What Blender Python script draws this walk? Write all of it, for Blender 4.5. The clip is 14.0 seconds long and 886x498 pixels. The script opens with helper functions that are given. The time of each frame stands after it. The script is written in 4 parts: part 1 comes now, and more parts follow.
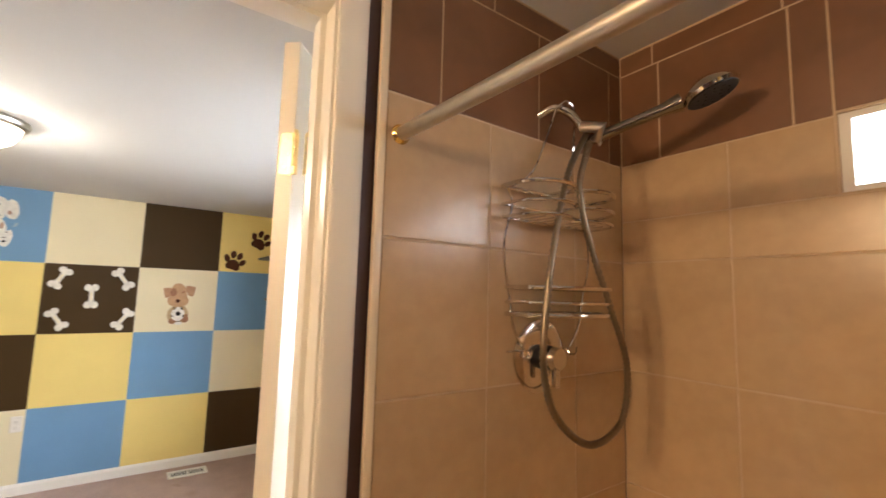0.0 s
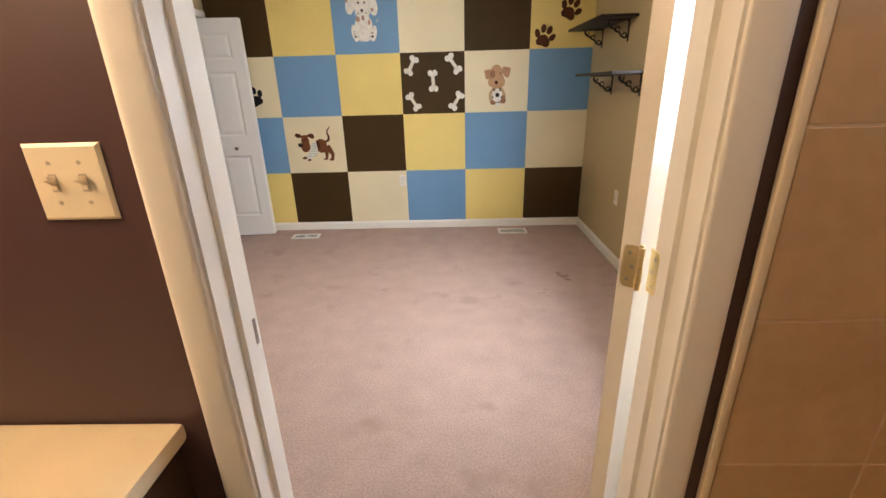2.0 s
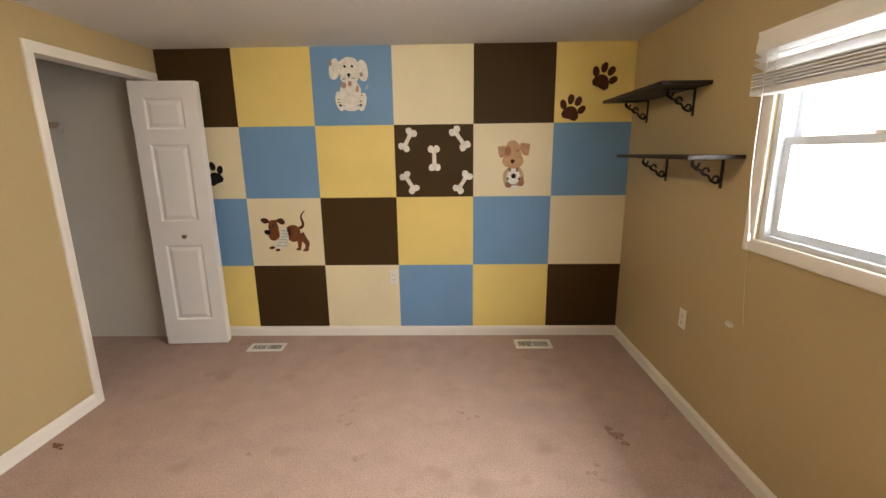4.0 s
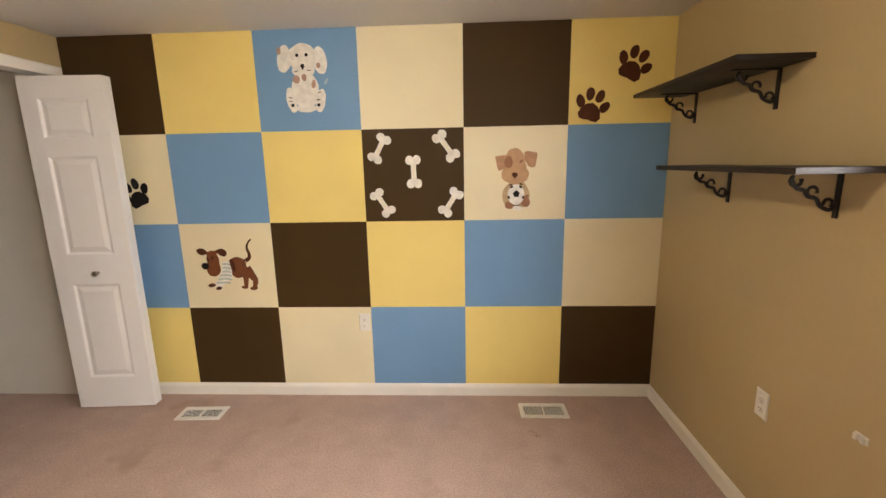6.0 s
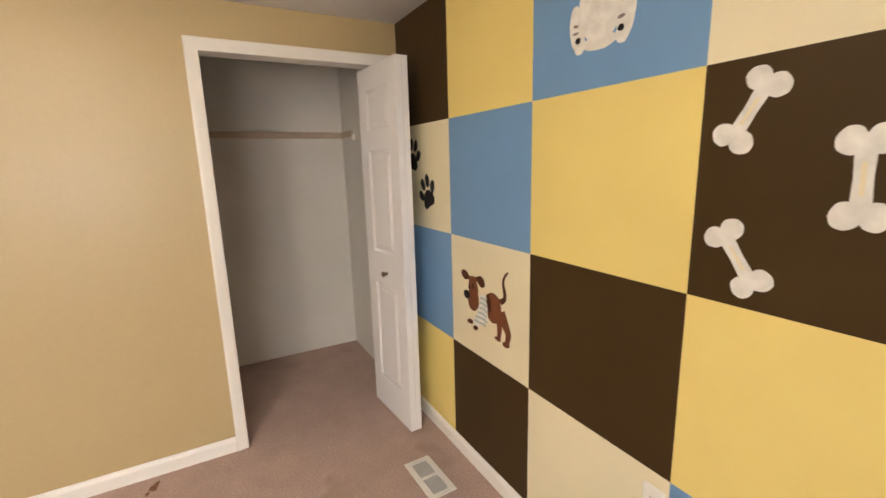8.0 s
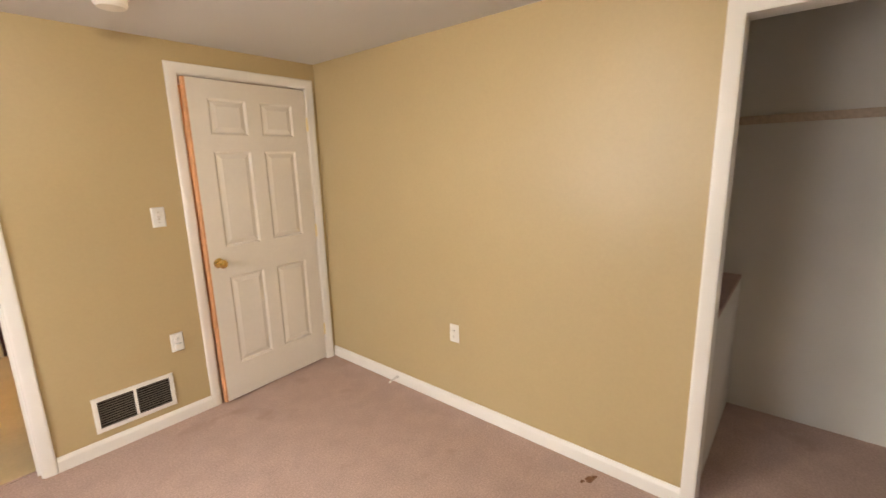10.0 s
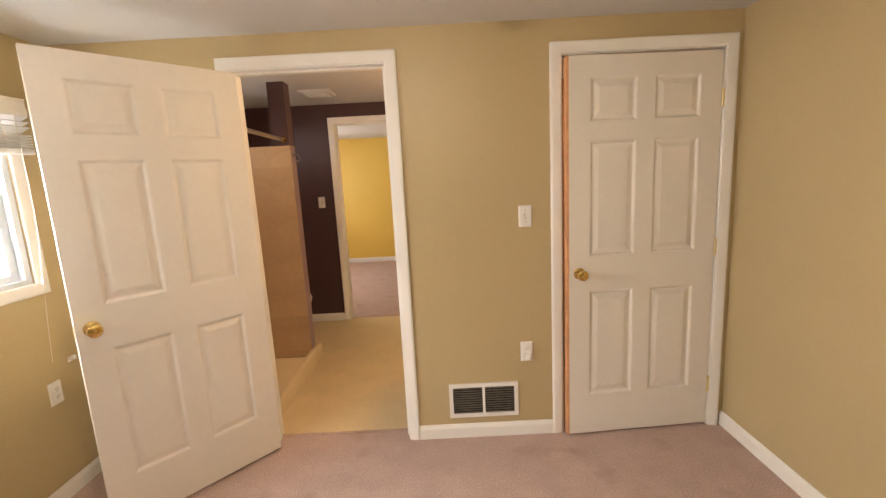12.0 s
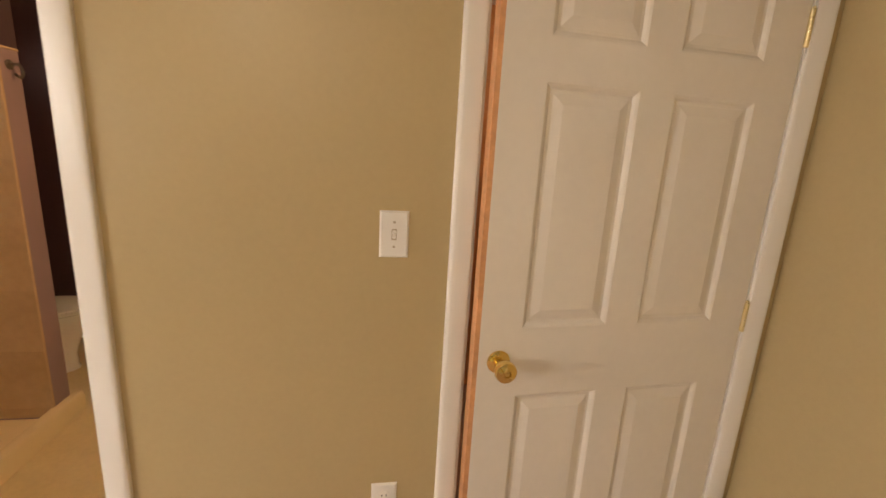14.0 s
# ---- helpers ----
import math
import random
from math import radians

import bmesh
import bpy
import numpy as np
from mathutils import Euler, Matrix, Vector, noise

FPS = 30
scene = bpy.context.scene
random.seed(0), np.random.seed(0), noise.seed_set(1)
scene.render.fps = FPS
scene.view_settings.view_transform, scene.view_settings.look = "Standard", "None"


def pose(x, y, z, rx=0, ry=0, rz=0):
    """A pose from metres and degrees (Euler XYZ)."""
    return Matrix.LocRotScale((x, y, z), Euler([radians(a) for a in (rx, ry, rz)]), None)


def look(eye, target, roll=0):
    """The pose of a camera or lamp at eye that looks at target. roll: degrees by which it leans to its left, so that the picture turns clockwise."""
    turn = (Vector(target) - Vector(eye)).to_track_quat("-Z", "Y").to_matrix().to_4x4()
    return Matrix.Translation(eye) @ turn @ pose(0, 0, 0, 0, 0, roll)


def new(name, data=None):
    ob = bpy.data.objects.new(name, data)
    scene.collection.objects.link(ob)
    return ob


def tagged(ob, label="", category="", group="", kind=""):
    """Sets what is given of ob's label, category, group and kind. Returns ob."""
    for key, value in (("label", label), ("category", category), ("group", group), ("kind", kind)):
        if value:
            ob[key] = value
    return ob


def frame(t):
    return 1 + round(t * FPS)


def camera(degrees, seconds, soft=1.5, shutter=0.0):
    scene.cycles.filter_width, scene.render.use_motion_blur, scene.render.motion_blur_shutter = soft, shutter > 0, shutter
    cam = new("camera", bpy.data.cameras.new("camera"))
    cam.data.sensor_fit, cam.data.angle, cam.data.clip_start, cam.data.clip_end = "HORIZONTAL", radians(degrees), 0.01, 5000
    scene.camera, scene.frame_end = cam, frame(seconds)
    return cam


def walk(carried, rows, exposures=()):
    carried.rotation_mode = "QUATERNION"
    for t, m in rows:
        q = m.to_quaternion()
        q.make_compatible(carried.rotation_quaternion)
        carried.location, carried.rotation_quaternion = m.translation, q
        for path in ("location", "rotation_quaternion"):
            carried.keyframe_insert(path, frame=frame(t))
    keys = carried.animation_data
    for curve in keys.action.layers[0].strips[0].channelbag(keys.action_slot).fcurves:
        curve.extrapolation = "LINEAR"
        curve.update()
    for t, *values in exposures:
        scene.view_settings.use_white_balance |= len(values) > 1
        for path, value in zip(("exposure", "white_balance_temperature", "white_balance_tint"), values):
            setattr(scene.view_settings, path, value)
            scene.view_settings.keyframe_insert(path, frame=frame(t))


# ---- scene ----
cam = camera(91.7, 14.0, shutter=0.15)
EXPOSURE = [(0.0, 0.49, 6200, 11), (0.5, 0.41, 6200, 12), (1.0, 0.31, 6200, 13), (1.5, 0.25, 6300, 13), (2.0, 0.25, 6300, 13), (2.5, 0.16, 6100, 10), (3.0, 0.20, 6250, 10), (3.5, 0.12, 6600, 13), (4.0, 0.02, 7000, 14),
            (6.5, 0.44, 7000, 15), (9.3, 0.34, 6950, 16), (10.0, 0.41, 6900, 15), (10.5, 0.36, 6900, 16), (12.0, 0.22, 7150, 17), (13.5, 0.0, 7600, 18), (14.0, -0.03, 7850, 18)]
PATH = [
    (0, (-1.139, -4.434, 1.523), (0.01, -2.811, 1.735), 1.6),
    (0.5, (-1.188, -4.432, 1.469), (-0.594, -2.529, 1.623), 0.2),
    (1, (-1.256, -4.421, 1.475), (-1.085, -2.431, 1.383), -0.8),
    (1.5, (-1.26, -4.398, 1.44), (-1.265, -2.439, 1.035), -1.6),
    (2, (-1.253, -4.326, 1.389), (-1.304, -2.457, 0.68), -1.6),
    (2.5, (-1.294, -4.053, 1.395), (-1.338, -2.213, 0.612), -1.3),
    (3, (-1.27, -3.756, 1.433), (-1.319, -1.87, 0.77), -0.7),
    (3.5, (-1.258, -3.484, 1.467), (-1.29, -1.552, 0.951), -0.4),
    (4, (-1.28, -3.331, 1.477), (-1.328, -1.381, 1.039), -0.7),
    (6.3, (-1.11, -2.325, 1.482), (-1.224, -0.363, 1.11), -1.3),
    (6.5, (-1.095, -2.14, 1.472), (-1.342, -0.186, 1.122), -1.1),
    (7, (-1.056, -1.716, 1.487), (-1.833, 0.097, 1.156), -1.2),
    (7.2, (-1.055, -1.557, 1.493), (-2.054, 0.141, 1.154), -0.9),
    (9.3, (-1.351, -0.677, 1.459), (-3.209, -1.312, 1.077), -1.8),
    (9.5, (-1.398, -0.697, 1.475), (-3.175, -1.531, 1.093), -0.9),
    (10, (-1.528, -0.746, 1.538), (-3.022, -2.014, 1.135), -1.5),
    (10.5, (-1.722, -0.865, 1.508), (-2.816, -2.497, 1.132), -1.7),
    (11, (-1.85, -0.976, 1.489), (-2.366, -2.876, 1.143), -3.0),
    (11.5, (-1.863, -1.142, 1.502), (-1.994, -3.109, 1.169), -3.1),
    (12, (-1.911, -1.286, 1.492), (-1.905, -3.258, 1.16), -3.0),
    (12.5, (-2.06, -1.515, 1.476), (-1.977, -3.485, 1.137), -1.4),
    (13, (-2.173, -1.818, 1.463), (-2.102, -3.779, 1.08), -0.6),
    (13.5, (-2.212, -2.215, 1.475), (-2.365, -4.167, 1.064), 1.0),
    (14, (-2.294, -2.547, 1.465), (-2.626, -4.468, 1.019), 3.3),
]
walk(cam, [(t, look(eye, target, roll)) for t, eye, target, roll in PATH], EXPOSURE)
# ---------------------------------------------------------------- world and light
WX, WC, WB, WM = 0.04, -3.46, -3.57, 0.0      # window wall, closet wall, bath wall, mural wall (faces)
H, HB = 2.235, 2.27                            # ceilings of bedroom and bath
TB = -3.695                                    # bath side of the bath wall
PY = -5.82                                     # purple wall of the bath

world = bpy.data.worlds.new("sky")
scene.world = world
world.use_nodes = True
wn = world.node_tree.nodes
sky = wn.new("ShaderNodeTexSky")
sky.sky_type, sky.sun_disc = "NISHITA", False
sky.sun_elevation, sky.sun_rotation = radians(35), radians(200)
sky.air_density, sky.dust_density = 1.0, 4.0
world.node_tree.links.new(sky.outputs[0], wn["Background"].inputs[0])
wn["Background"].inputs[1].default_value = 0.15

sun = new("sun", bpy.data.lights.new("sun", "SUN"))
sun.data.energy, sun.data.angle, sun.data.color = 0.5, radians(25), (1, 0.97, 0.92)
sun.matrix_world = look((0, 0, 0), (-0.5, 0.75, -0.6))


def area(name, at, to, sx, sy, watts, color, spread=180):
    ob = new(name, bpy.data.lights.new(name, "AREA"))
    ob.data.shape, ob.data.size, ob.data.size_y = "RECTANGLE", sx, sy
    ob.data.energy, ob.data.color = watts, color
    ob.data.spread = radians(spread)
    ob.matrix_world = look(at, to)
    return ob


def bulb(name, at, watts, color, radius):
    ob = new(name, bpy.data.lights.new(name, "POINT"))
    ob.data.energy, ob.data.color, ob.data.shadow_soft_size = watts, color, radius
    ob.location = at
    return ob


DAY = (0.93, 0.97, 1.0)
WARM = (1.0, 0.70, 0.39)
area("window_sky_light", (0.80, -2.37, 1.98), (-1, -2.37, 1.15), 3.4, 0.95, 250, DAY)
area("window_light", (0.172, -1.90, 1.42), (-1, -1.90, 1.80), 0.84, 0.58, 15, DAY)
area("window_light_2", (0.172, -2.845, 1.42), (-1, -2.845, 1.80), 0.84, 0.58, 15, DAY)
area("shower_window_light", (0.16, -4.64, 1.84), (-1, -4.64, 1.7), 0.90, 0.17, 4.5, DAY)
area("far_room_light", (0.55, -7.6, 1.5), (-1, -7.6, 1.3), 1.4, 1.1, 24, DAY)
bulb("ceiling_lamp_bulb", (-1.75, -1.8, 2.180), 37, (1.0, 0.88, 0.69), 0.075)
bulb("vanity_bulb", (-2.32, -4.00, 1.98), 27, WARM, 0.08)
bulb("vanity_bulb_2", (-2.32, -4.30, 1.98), 22, WARM, 0.09)

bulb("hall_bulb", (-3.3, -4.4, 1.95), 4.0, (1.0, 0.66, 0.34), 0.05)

# ---------------------------------------------------------------- materials


def mat(name, color, rough=0.6, metal=0.0, vary=0.06, scale=4.0, grain=0.0, grain_scale=200.0, bump=0.0, bump_scale=150.0,
        spec=0.5, rough_vary=0.0, per_object=0.0, stain=None, stain_scale=1.5, stain_at=0.62):
    m = bpy.data.materials.new(name)
    m.use_nodes = True
    n, l = m.node_tree.nodes, m.node_tree.links
    b = n["Principled BSDF"]
    b.inputs["Roughness"].default_value, b.inputs["Metallic"].default_value = rough, metal
    b.inputs["Specular IOR Level"].default_value = spec
    co = n.new("ShaderNodeTexCoord")

    def noise_node(s, detail=4.0):
        t = n.new("ShaderNodeTexNoise")
        t.inputs["Scale"].default_value, t.inputs["Detail"].default_value = s, detail
        l.new(co.outputs["Object"], t.inputs["Vector"])
        return t

    def mix(blend, fac, a, c):
        x = n.new("ShaderNodeMix")
        x.data_type, x.blend_type = "RGBA", blend
        for sock, v in ((x.inputs[0], fac), (x.inputs[6], a), (x.inputs[7], c)):
            if isinstance(v, bpy.types.NodeSocket):
                l.new(v, sock)
            else:
                sock.default_value = v if isinstance(v, float) else (*v, 1)
        return x.outputs[2]

    def spread(sock, lo, hi):
        r = n.new("ShaderNodeMapRange")
        r.inputs["From Min"].default_value, r.inputs["From Max"].default_value = 0.3, 0.7
        r.inputs["To Min"].default_value, r.inputs["To Max"].default_value = lo, hi
        l.new(sock, r.inputs["Value"])
        return r.outputs[0]

    def scaled(col, value):
        v = n.new("ShaderNodeVectorMath")
        v.operation = "SCALE"
        if isinstance(col, tuple):
            v.inputs[0].default_value = col
        else:
            l.new(col, v.inputs[0])
        l.new(value, v.inputs["Scale"])
        return v.outputs[0]

    col = scaled(tuple(color), spread(noise_node(scale).outputs[0], 1 - vary, 1 + vary))
    if grain:
        col = scaled(col, spread(noise_node(grain_scale, 2.0).outputs[0], 1 - grain, 1 + grain))
    if per_object:
        info = n.new("ShaderNodeObjectInfo")
        r = n.new("ShaderNodeMapRange")
        r.inputs["To Min"].default_value, r.inputs["To Max"].default_value = 1 - per_object, 1 + per_object
        l.new(info.outputs["Random"], r.inputs["Value"])
        col = scaled(col, r.outputs[0])
    if stain:
        s = n.new("ShaderNodeMapRange")
        s.inputs["From Min"].default_value, s.inputs["From Max"].default_value = stain_at, stain_at + 0.12
        l.new(noise_node(stain_scale, 6.0).outputs[0], s.inputs["Value"])
        col = mix("MIX", s.outputs[0], col, stain)
    l.new(col, b.inputs["Base Color"])
    if rough_vary:
        l.new(spread(noise_node(scale * 3).outputs[0], rough - rough_vary, rough + rough_vary), b.inputs["Roughness"])
    if bump:
        bp = n.new("ShaderNodeBump")
        bp.inputs["Strength"].default_value, bp.inputs["Distance"].default_value = bump, 0.002
        l.new(noise_node(bump_scale, 3.0).outputs[0], bp.inputs["Height"])
        l.new(bp.outputs[0], b.inputs["Normal"])
    return m


def glow(name, color, strength):
    m = mat(name, (0.9, 0.88, 0.8), 0.3)
    b = m.node_tree.nodes["Principled BSDF"]
    b.inputs["Emission Color"].default_value, b.inputs["Emission Strength"].default_value = (*color, 1), strength
    return m


def pane_material():
    m = bpy.data.materials.new("window_glass")
    m.use_nodes = True
    n, l = m.node_tree.nodes, m.node_tree.links
    clear, gloss, mixer = (n.new("ShaderNode" + k) for k in ("BsdfTransparent", "BsdfGlossy", "MixShader"))
    gloss.inputs["Roughness"].default_value = 0.02
    mixer.inputs[0].default_value = 0.04
    l.new(clear.outputs[0], mixer.inputs[1])
    l.new(gloss.outputs[0], mixer.inputs[2])
    l.new(mixer.outputs[0], n["Material Output"].inputs["Surface"])
    return m


M_WALL = mat("khaki_wall_paint", (0.475, 0.368, 0.195), 0.42, spec=0.5, rough_vary=0.03, vary=0.03, scale=1.2, grain=0.015, grain_scale=60, bump=0.06, bump_scale=220)
M_CEIL = mat("white_ceiling_paint", (0.64, 0.63, 0.61), 0.8, vary=0.025, scale=1.5, bump=0.25, bump_scale=120)
M_YEL = mat("mural_yellow_paint", (0.80, 0.635, 0.22), 0.5, spec=0.3, vary=0.04, scale=2.5, bump=0.12, bump_scale=200)
M_BLU = mat("mural_blue_paint", (0.16, 0.315, 0.52), 0.5, spec=0.3, vary=0.04, scale=2.5, bump=0.12, bump_scale=200)
M_CRE = mat("mural_cream_paint", (0.76, 0.68, 0.46), 0.45, vary=0.04, scale=2.5, bump=0.12, bump_scale=200)
M_BRO = mat("mural_brown_paint", (0.053, 0.029, 0.009), 0.52, spec=0.2, vary=0.07, scale=2.5, bump=0.12, bump_scale=200)
M_TRIM = mat("white_trim_paint", (0.80, 0.77, 0.71), 0.32, vary=0.03, scale=3, bump=0.04, bump_scale=90)
M_DOOR = mat("white_door_paint", (0.76, 0.71, 0.63), 0.36, vary=0.03, scale=2, grain=0.012, grain_scale=40, bump=0.10, bump_scale=70)
M_BIFOLD = mat("white_bifold_paint", (0.80, 0.79, 0.78), 0.36, vary=0.03, scale=2, bump=0.10, bump_scale=70)
M_CARPET = mat("mauve_carpet", (0.455, 0.330, 0.283), 0.95, vary=0.06, scale=7.0, grain=0.17, grain_scale=120, bump=0.55, bump_scale=200, spec=0.1,
               stain=(0.385, 0.272, 0.226), stain_scale=4.0, stain_at=0.605)
M_VINYL_SASH = mat("white_window_vinyl", (0.62, 0.66, 0.70), 0.35, vary=0.02, scale=4)
M_CLOSET = mat("closet_white_paint", (0.65, 0.62, 0.56), 0.6, vary=0.04, scale=2, bump=0.15, bump_scale=160)
M_CLEAT = mat("bare_pine_cleat", (0.48, 0.37, 0.27), 0.6, vary=0.1, scale=6, grain=0.1, grain_scale=50)
M_PURPLE = mat("plum_wall_paint", (0.074, 0.039, 0.040), 0.48, spec=0.4, vary=0.05, scale=2, bump=0.12, bump_scale=200)
M_LILAC = mat("lilac_end_paint", (0.28, 0.19, 0.19), 0.5, vary=0.05, scale=3, bump=0.12)
M_VINYL = mat("cream_vinyl_floor", (0.62, 0.485, 0.275), 0.4, vary=0.05, scale=6, grain=0.03, grain_scale=45, bump=0.05, bump_scale=60)
M_PAN = mat("cream_shower_base", (0.74, 0.60, 0.37), 0.25, vary=0.03, scale=4)
M_TILE = mat("beige_wall_tile", (0.54, 0.38, 0.225), 0.26, vary=0.07, scale=3, grain=0.04, grain_scale=30, per_object=0.04)
M_DTILE = mat("brown_wall_tile", (0.190, 0.092, 0.047), 0.32, vary=0.20, scale=5, grain=0.03, grain_scale=30, per_object=0.10, bump=0.04, bump_scale=30)
M_GROUT = mat("light_grout", (0.57, 0.42, 0.27), 0.85, vary=0.06, scale=30)
M_YROOM = mat("yellow_room_paint", (0.72, 0.47, 0.09), 0.5, vary=0.03, scale=2, bump=0.1)
M_BRASS = mat("polished_brass", (0.78, 0.56, 0.20), 0.16, 1.0, vary=0.06, scale=30, rough_vary=0.05)
M_ROD = mat("satin_steel", (0.58, 0.53, 0.45), 0.36, 1.0, vary=0.06, scale=30)
M_BRONZE = mat("dark_nickel", (0.24, 0.20, 0.16), 0.3, 1.0, vary=0.1, scale=40)
M_HINGE = mat("pale_brass", (0.84, 0.71, 0.40), 0.40, 1.0, vary=0.04, scale=15)
M_CHROME = mat("chrome", (0.72, 0.69, 0.65), 0.12, 1.0, vary=0.04, scale=40)
# Darkened copy of the chrome; dark reflections are put into its colour.
M_DCHROME = mat("shaded_chrome", (0.30, 0.27, 0.24), 0.16, 1.0, vary=0.06, scale=40)
M_NICKEL = mat("brushed_nickel", (0.60, 0.56, 0.50), 0.32, 1.0, vary=0.05, scale=30)
M_IRON = mat("black_iron", (0.014, 0.012, 0.011), 0.5, 0.0, spec=0.3, vary=0.2, scale=20)
M_SHELF = mat("espresso_shelf_wood", (0.020, 0.013, 0.010), 0.46, spec=0.3, vary=0.3, scale=6, grain=0.2, grain_scale=40)
M_PLASTIC = mat("white_plastic", (0.78, 0.75, 0.69), 0.35, vary=0.02, scale=10)
M_IVORY = mat("ivory_plastic", (0.76, 0.67, 0.50), 0.35, vary=0.02, scale=10)
# Darker plastic stands in for shade in toggle slots and on switch screws.
M_SLOT = mat("shaded_plastic", (0.46, 0.39, 0.29), 0.5, vary=0.05, scale=20)
# Near-black finish that stands in for shade inside ducts and socket slots.
M_DARK = mat("dark_void", (0.010, 0.008, 0.007), 0.9, spec=0.05)
M_BLACK = mat("black_paint", (0.012, 0.010, 0.010), 0.6, spec=0.15)
M_PAWS = mat("paw_brown_paint", (0.080, 0.026, 0.012), 0.6, spec=0.15, vary=0.15, scale=20)
M_WHITE = mat("mural_white_paint", (0.74, 0.72, 0.66), 0.5, vary=0.14, scale=25)
M_TAN = mat("mural_tan_paint", (0.50, 0.29, 0.14), 0.5, vary=0.1, scale=20)
M_RUST = mat("mural_rust_paint", (0.165, 0.055, 0.022), 0.55, spec=0.2, vary=0.15, scale=20)
M_PINK = mat("mural_rose_patch_paint", (0.40, 0.25, 0.19), 0.5, vary=0.15, scale=20)
M_PALE = mat("mural_thin_white_paint", (0.32, 0.42, 0.52), 0.5, vary=0.15, scale=40)
M_GREYED = mat("mural_grey_line_paint", (0.24, 0.21, 0.18), 0.5, vary=0.2, scale=40)
M_BUFF = mat("mural_buff_paint", (0.47, 0.33, 0.17), 0.5, vary=0.16, scale=22)
M_EAR = mat("mural_ear_paint", (0.44, 0.235, 0.115), 0.5, vary=0.12, scale=26)
M_RUSTY = mat("mural_patch_paint", (0.29, 0.125, 0.055), 0.5, vary=0.14, scale=26)
M_TEAL = mat("mural_stripe_paint", (0.40, 0.50, 0.46), 0.5, vary=0.1, scale=20)
M_BOWL = glow("lit_frosted_glass", (1.0, 0.84, 0.60), 3.2)
M_GLASS = pane_material()
M_BLIND = mat("white_blind_slat", (0.78, 0.78, 0.78), 0.4, vary=0.02, scale=8)
M_CORD = mat("white_cord", (0.75, 0.72, 0.66), 0.8)
M_PORC = mat("white_porcelain", (0.80, 0.78, 0.74), 0.12, vary=0.01)
M_CAB = mat("dark_vanity_wood", (0.05, 0.026, 0.015), 0.4, vary=0.2, scale=6, grain=0.2, grain_scale=50)
M_COUNTER = mat("cream_cultured_marble", (0.72, 0.60, 0.40), 0.22, vary=0.06, scale=5)
# Orange finish; on the second door's edge it carries warm hall light.
M_WARM_ORANGE = mat("warm_orange_finish", (0.68, 0.34, 0.16), 0.45, vary=0.12, scale=8, grain=0.1, grain_scale=60)
M_HOSE = mat("steel_hose", (0.24, 0.19, 0.135), 0.38, 1.0, vary=0.08, scale=60)
M_GRASS = mat("lawn", (0.10, 0.12, 0.05), 0.95, vary=0.3, scale=0.4, grain=0.2, grain_scale=8)

# ---------------------------------------------------------------- mesh helpers


def box(bm, x0, x1, y0, y1, z0, z1, bevel=0.0):
    vs = [bm.verts.new((x, y, z)) for x in sorted((x0, x1)) for y in sorted((y0, y1)) for z in sorted((z0, z1))]
    fs = [bm.faces.new([vs[i] for i in q]) for q in ((0, 1, 3, 2), (4, 6, 7, 5), (0, 4, 5, 1), (2, 3, 7, 6), (0, 2, 6, 4), (1, 5, 7, 3))]
    if bevel:
        bmesh.ops.bevel(bm, geom=list({e for f in fs for e in f.edges}), offset=bevel, segments=2, affect="EDGES", profile=0.6)
    return bm


def boxed(*args, **kw):
    return box(bmesh.new(), *args, **kw)


def turned(bm, profile, seg=24, m=None):
    """A solid of revolution about z from (radius, height) pairs."""
    rings = []
    for r, z in profile:
        rings.append([bm.verts.new((r * math.cos(a), r * math.sin(a), z)) for a in (2 * math.pi * i / seg for i in range(seg))] if r > 1e-6
                     else [bm.verts.new((0, 0, z))])
    made = [v for ring in rings for v in ring]
    for a, b in zip(rings, rings[1:]):
        for i in range(seg):
            j = (i + 1) % seg
            q = [a[i % len(a)], a[j % len(a)], b[j % len(b)], b[i % len(b)]]
            q = list(dict.fromkeys(q))
            if len(q) > 2:
                bm.faces.new(q)
    if m is not None:
        bmesh.ops.transform(bm, matrix=m, verts=made)
    return bm


def tube(bm, points, r, seg=8, closed=False):
    pts = [Vector(p) for p in points]
    rings, n = [], len(pts)
    up = Vector((0, 0, 1))
    for i, p in enumerate(pts):
        d = (pts[(i + 1) % n] - pts[i - 1]) if closed or 0 < i < n - 1 else (pts[1] - pts[0] if i == 0 else pts[-1] - pts[-2])
        d.normalize()
        side = d.cross(up if abs(d.z) < 0.95 else Vector((1, 0, 0))).normalized()
        if rings and side.dot(last) < 0:
            side = -side
        last = side
        over = d.cross(side)
        rr = r[i] if isinstance(r, (list, tuple)) else r
        rings.append([bm.verts.new(p + rr * (math.cos(a) * side + math.sin(a) * over)) for a in (2 * math.pi * k / seg for k in range(seg))])
    for a, b in list(zip(rings, rings[1:])) + ([(rings[-1], rings[0])] if closed else []):
        for k in range(seg):
            bm.faces.new((a[k], a[(k + 1) % seg], b[(k + 1) % seg], b[k]))
    if not closed:
        bm.faces.new(rings[0])
        bm.faces.new(rings[-1])
    return bm


def arc(c, r, a0, a1, n, u, v):
    c, u, v = Vector(c), Vector(u), Vector(v)
    return [c + r * (math.cos(radians(a)) * u + math.sin(radians(a)) * v) for a in (a0 + (a1 - a0) * i / n for i in range(n + 1))]


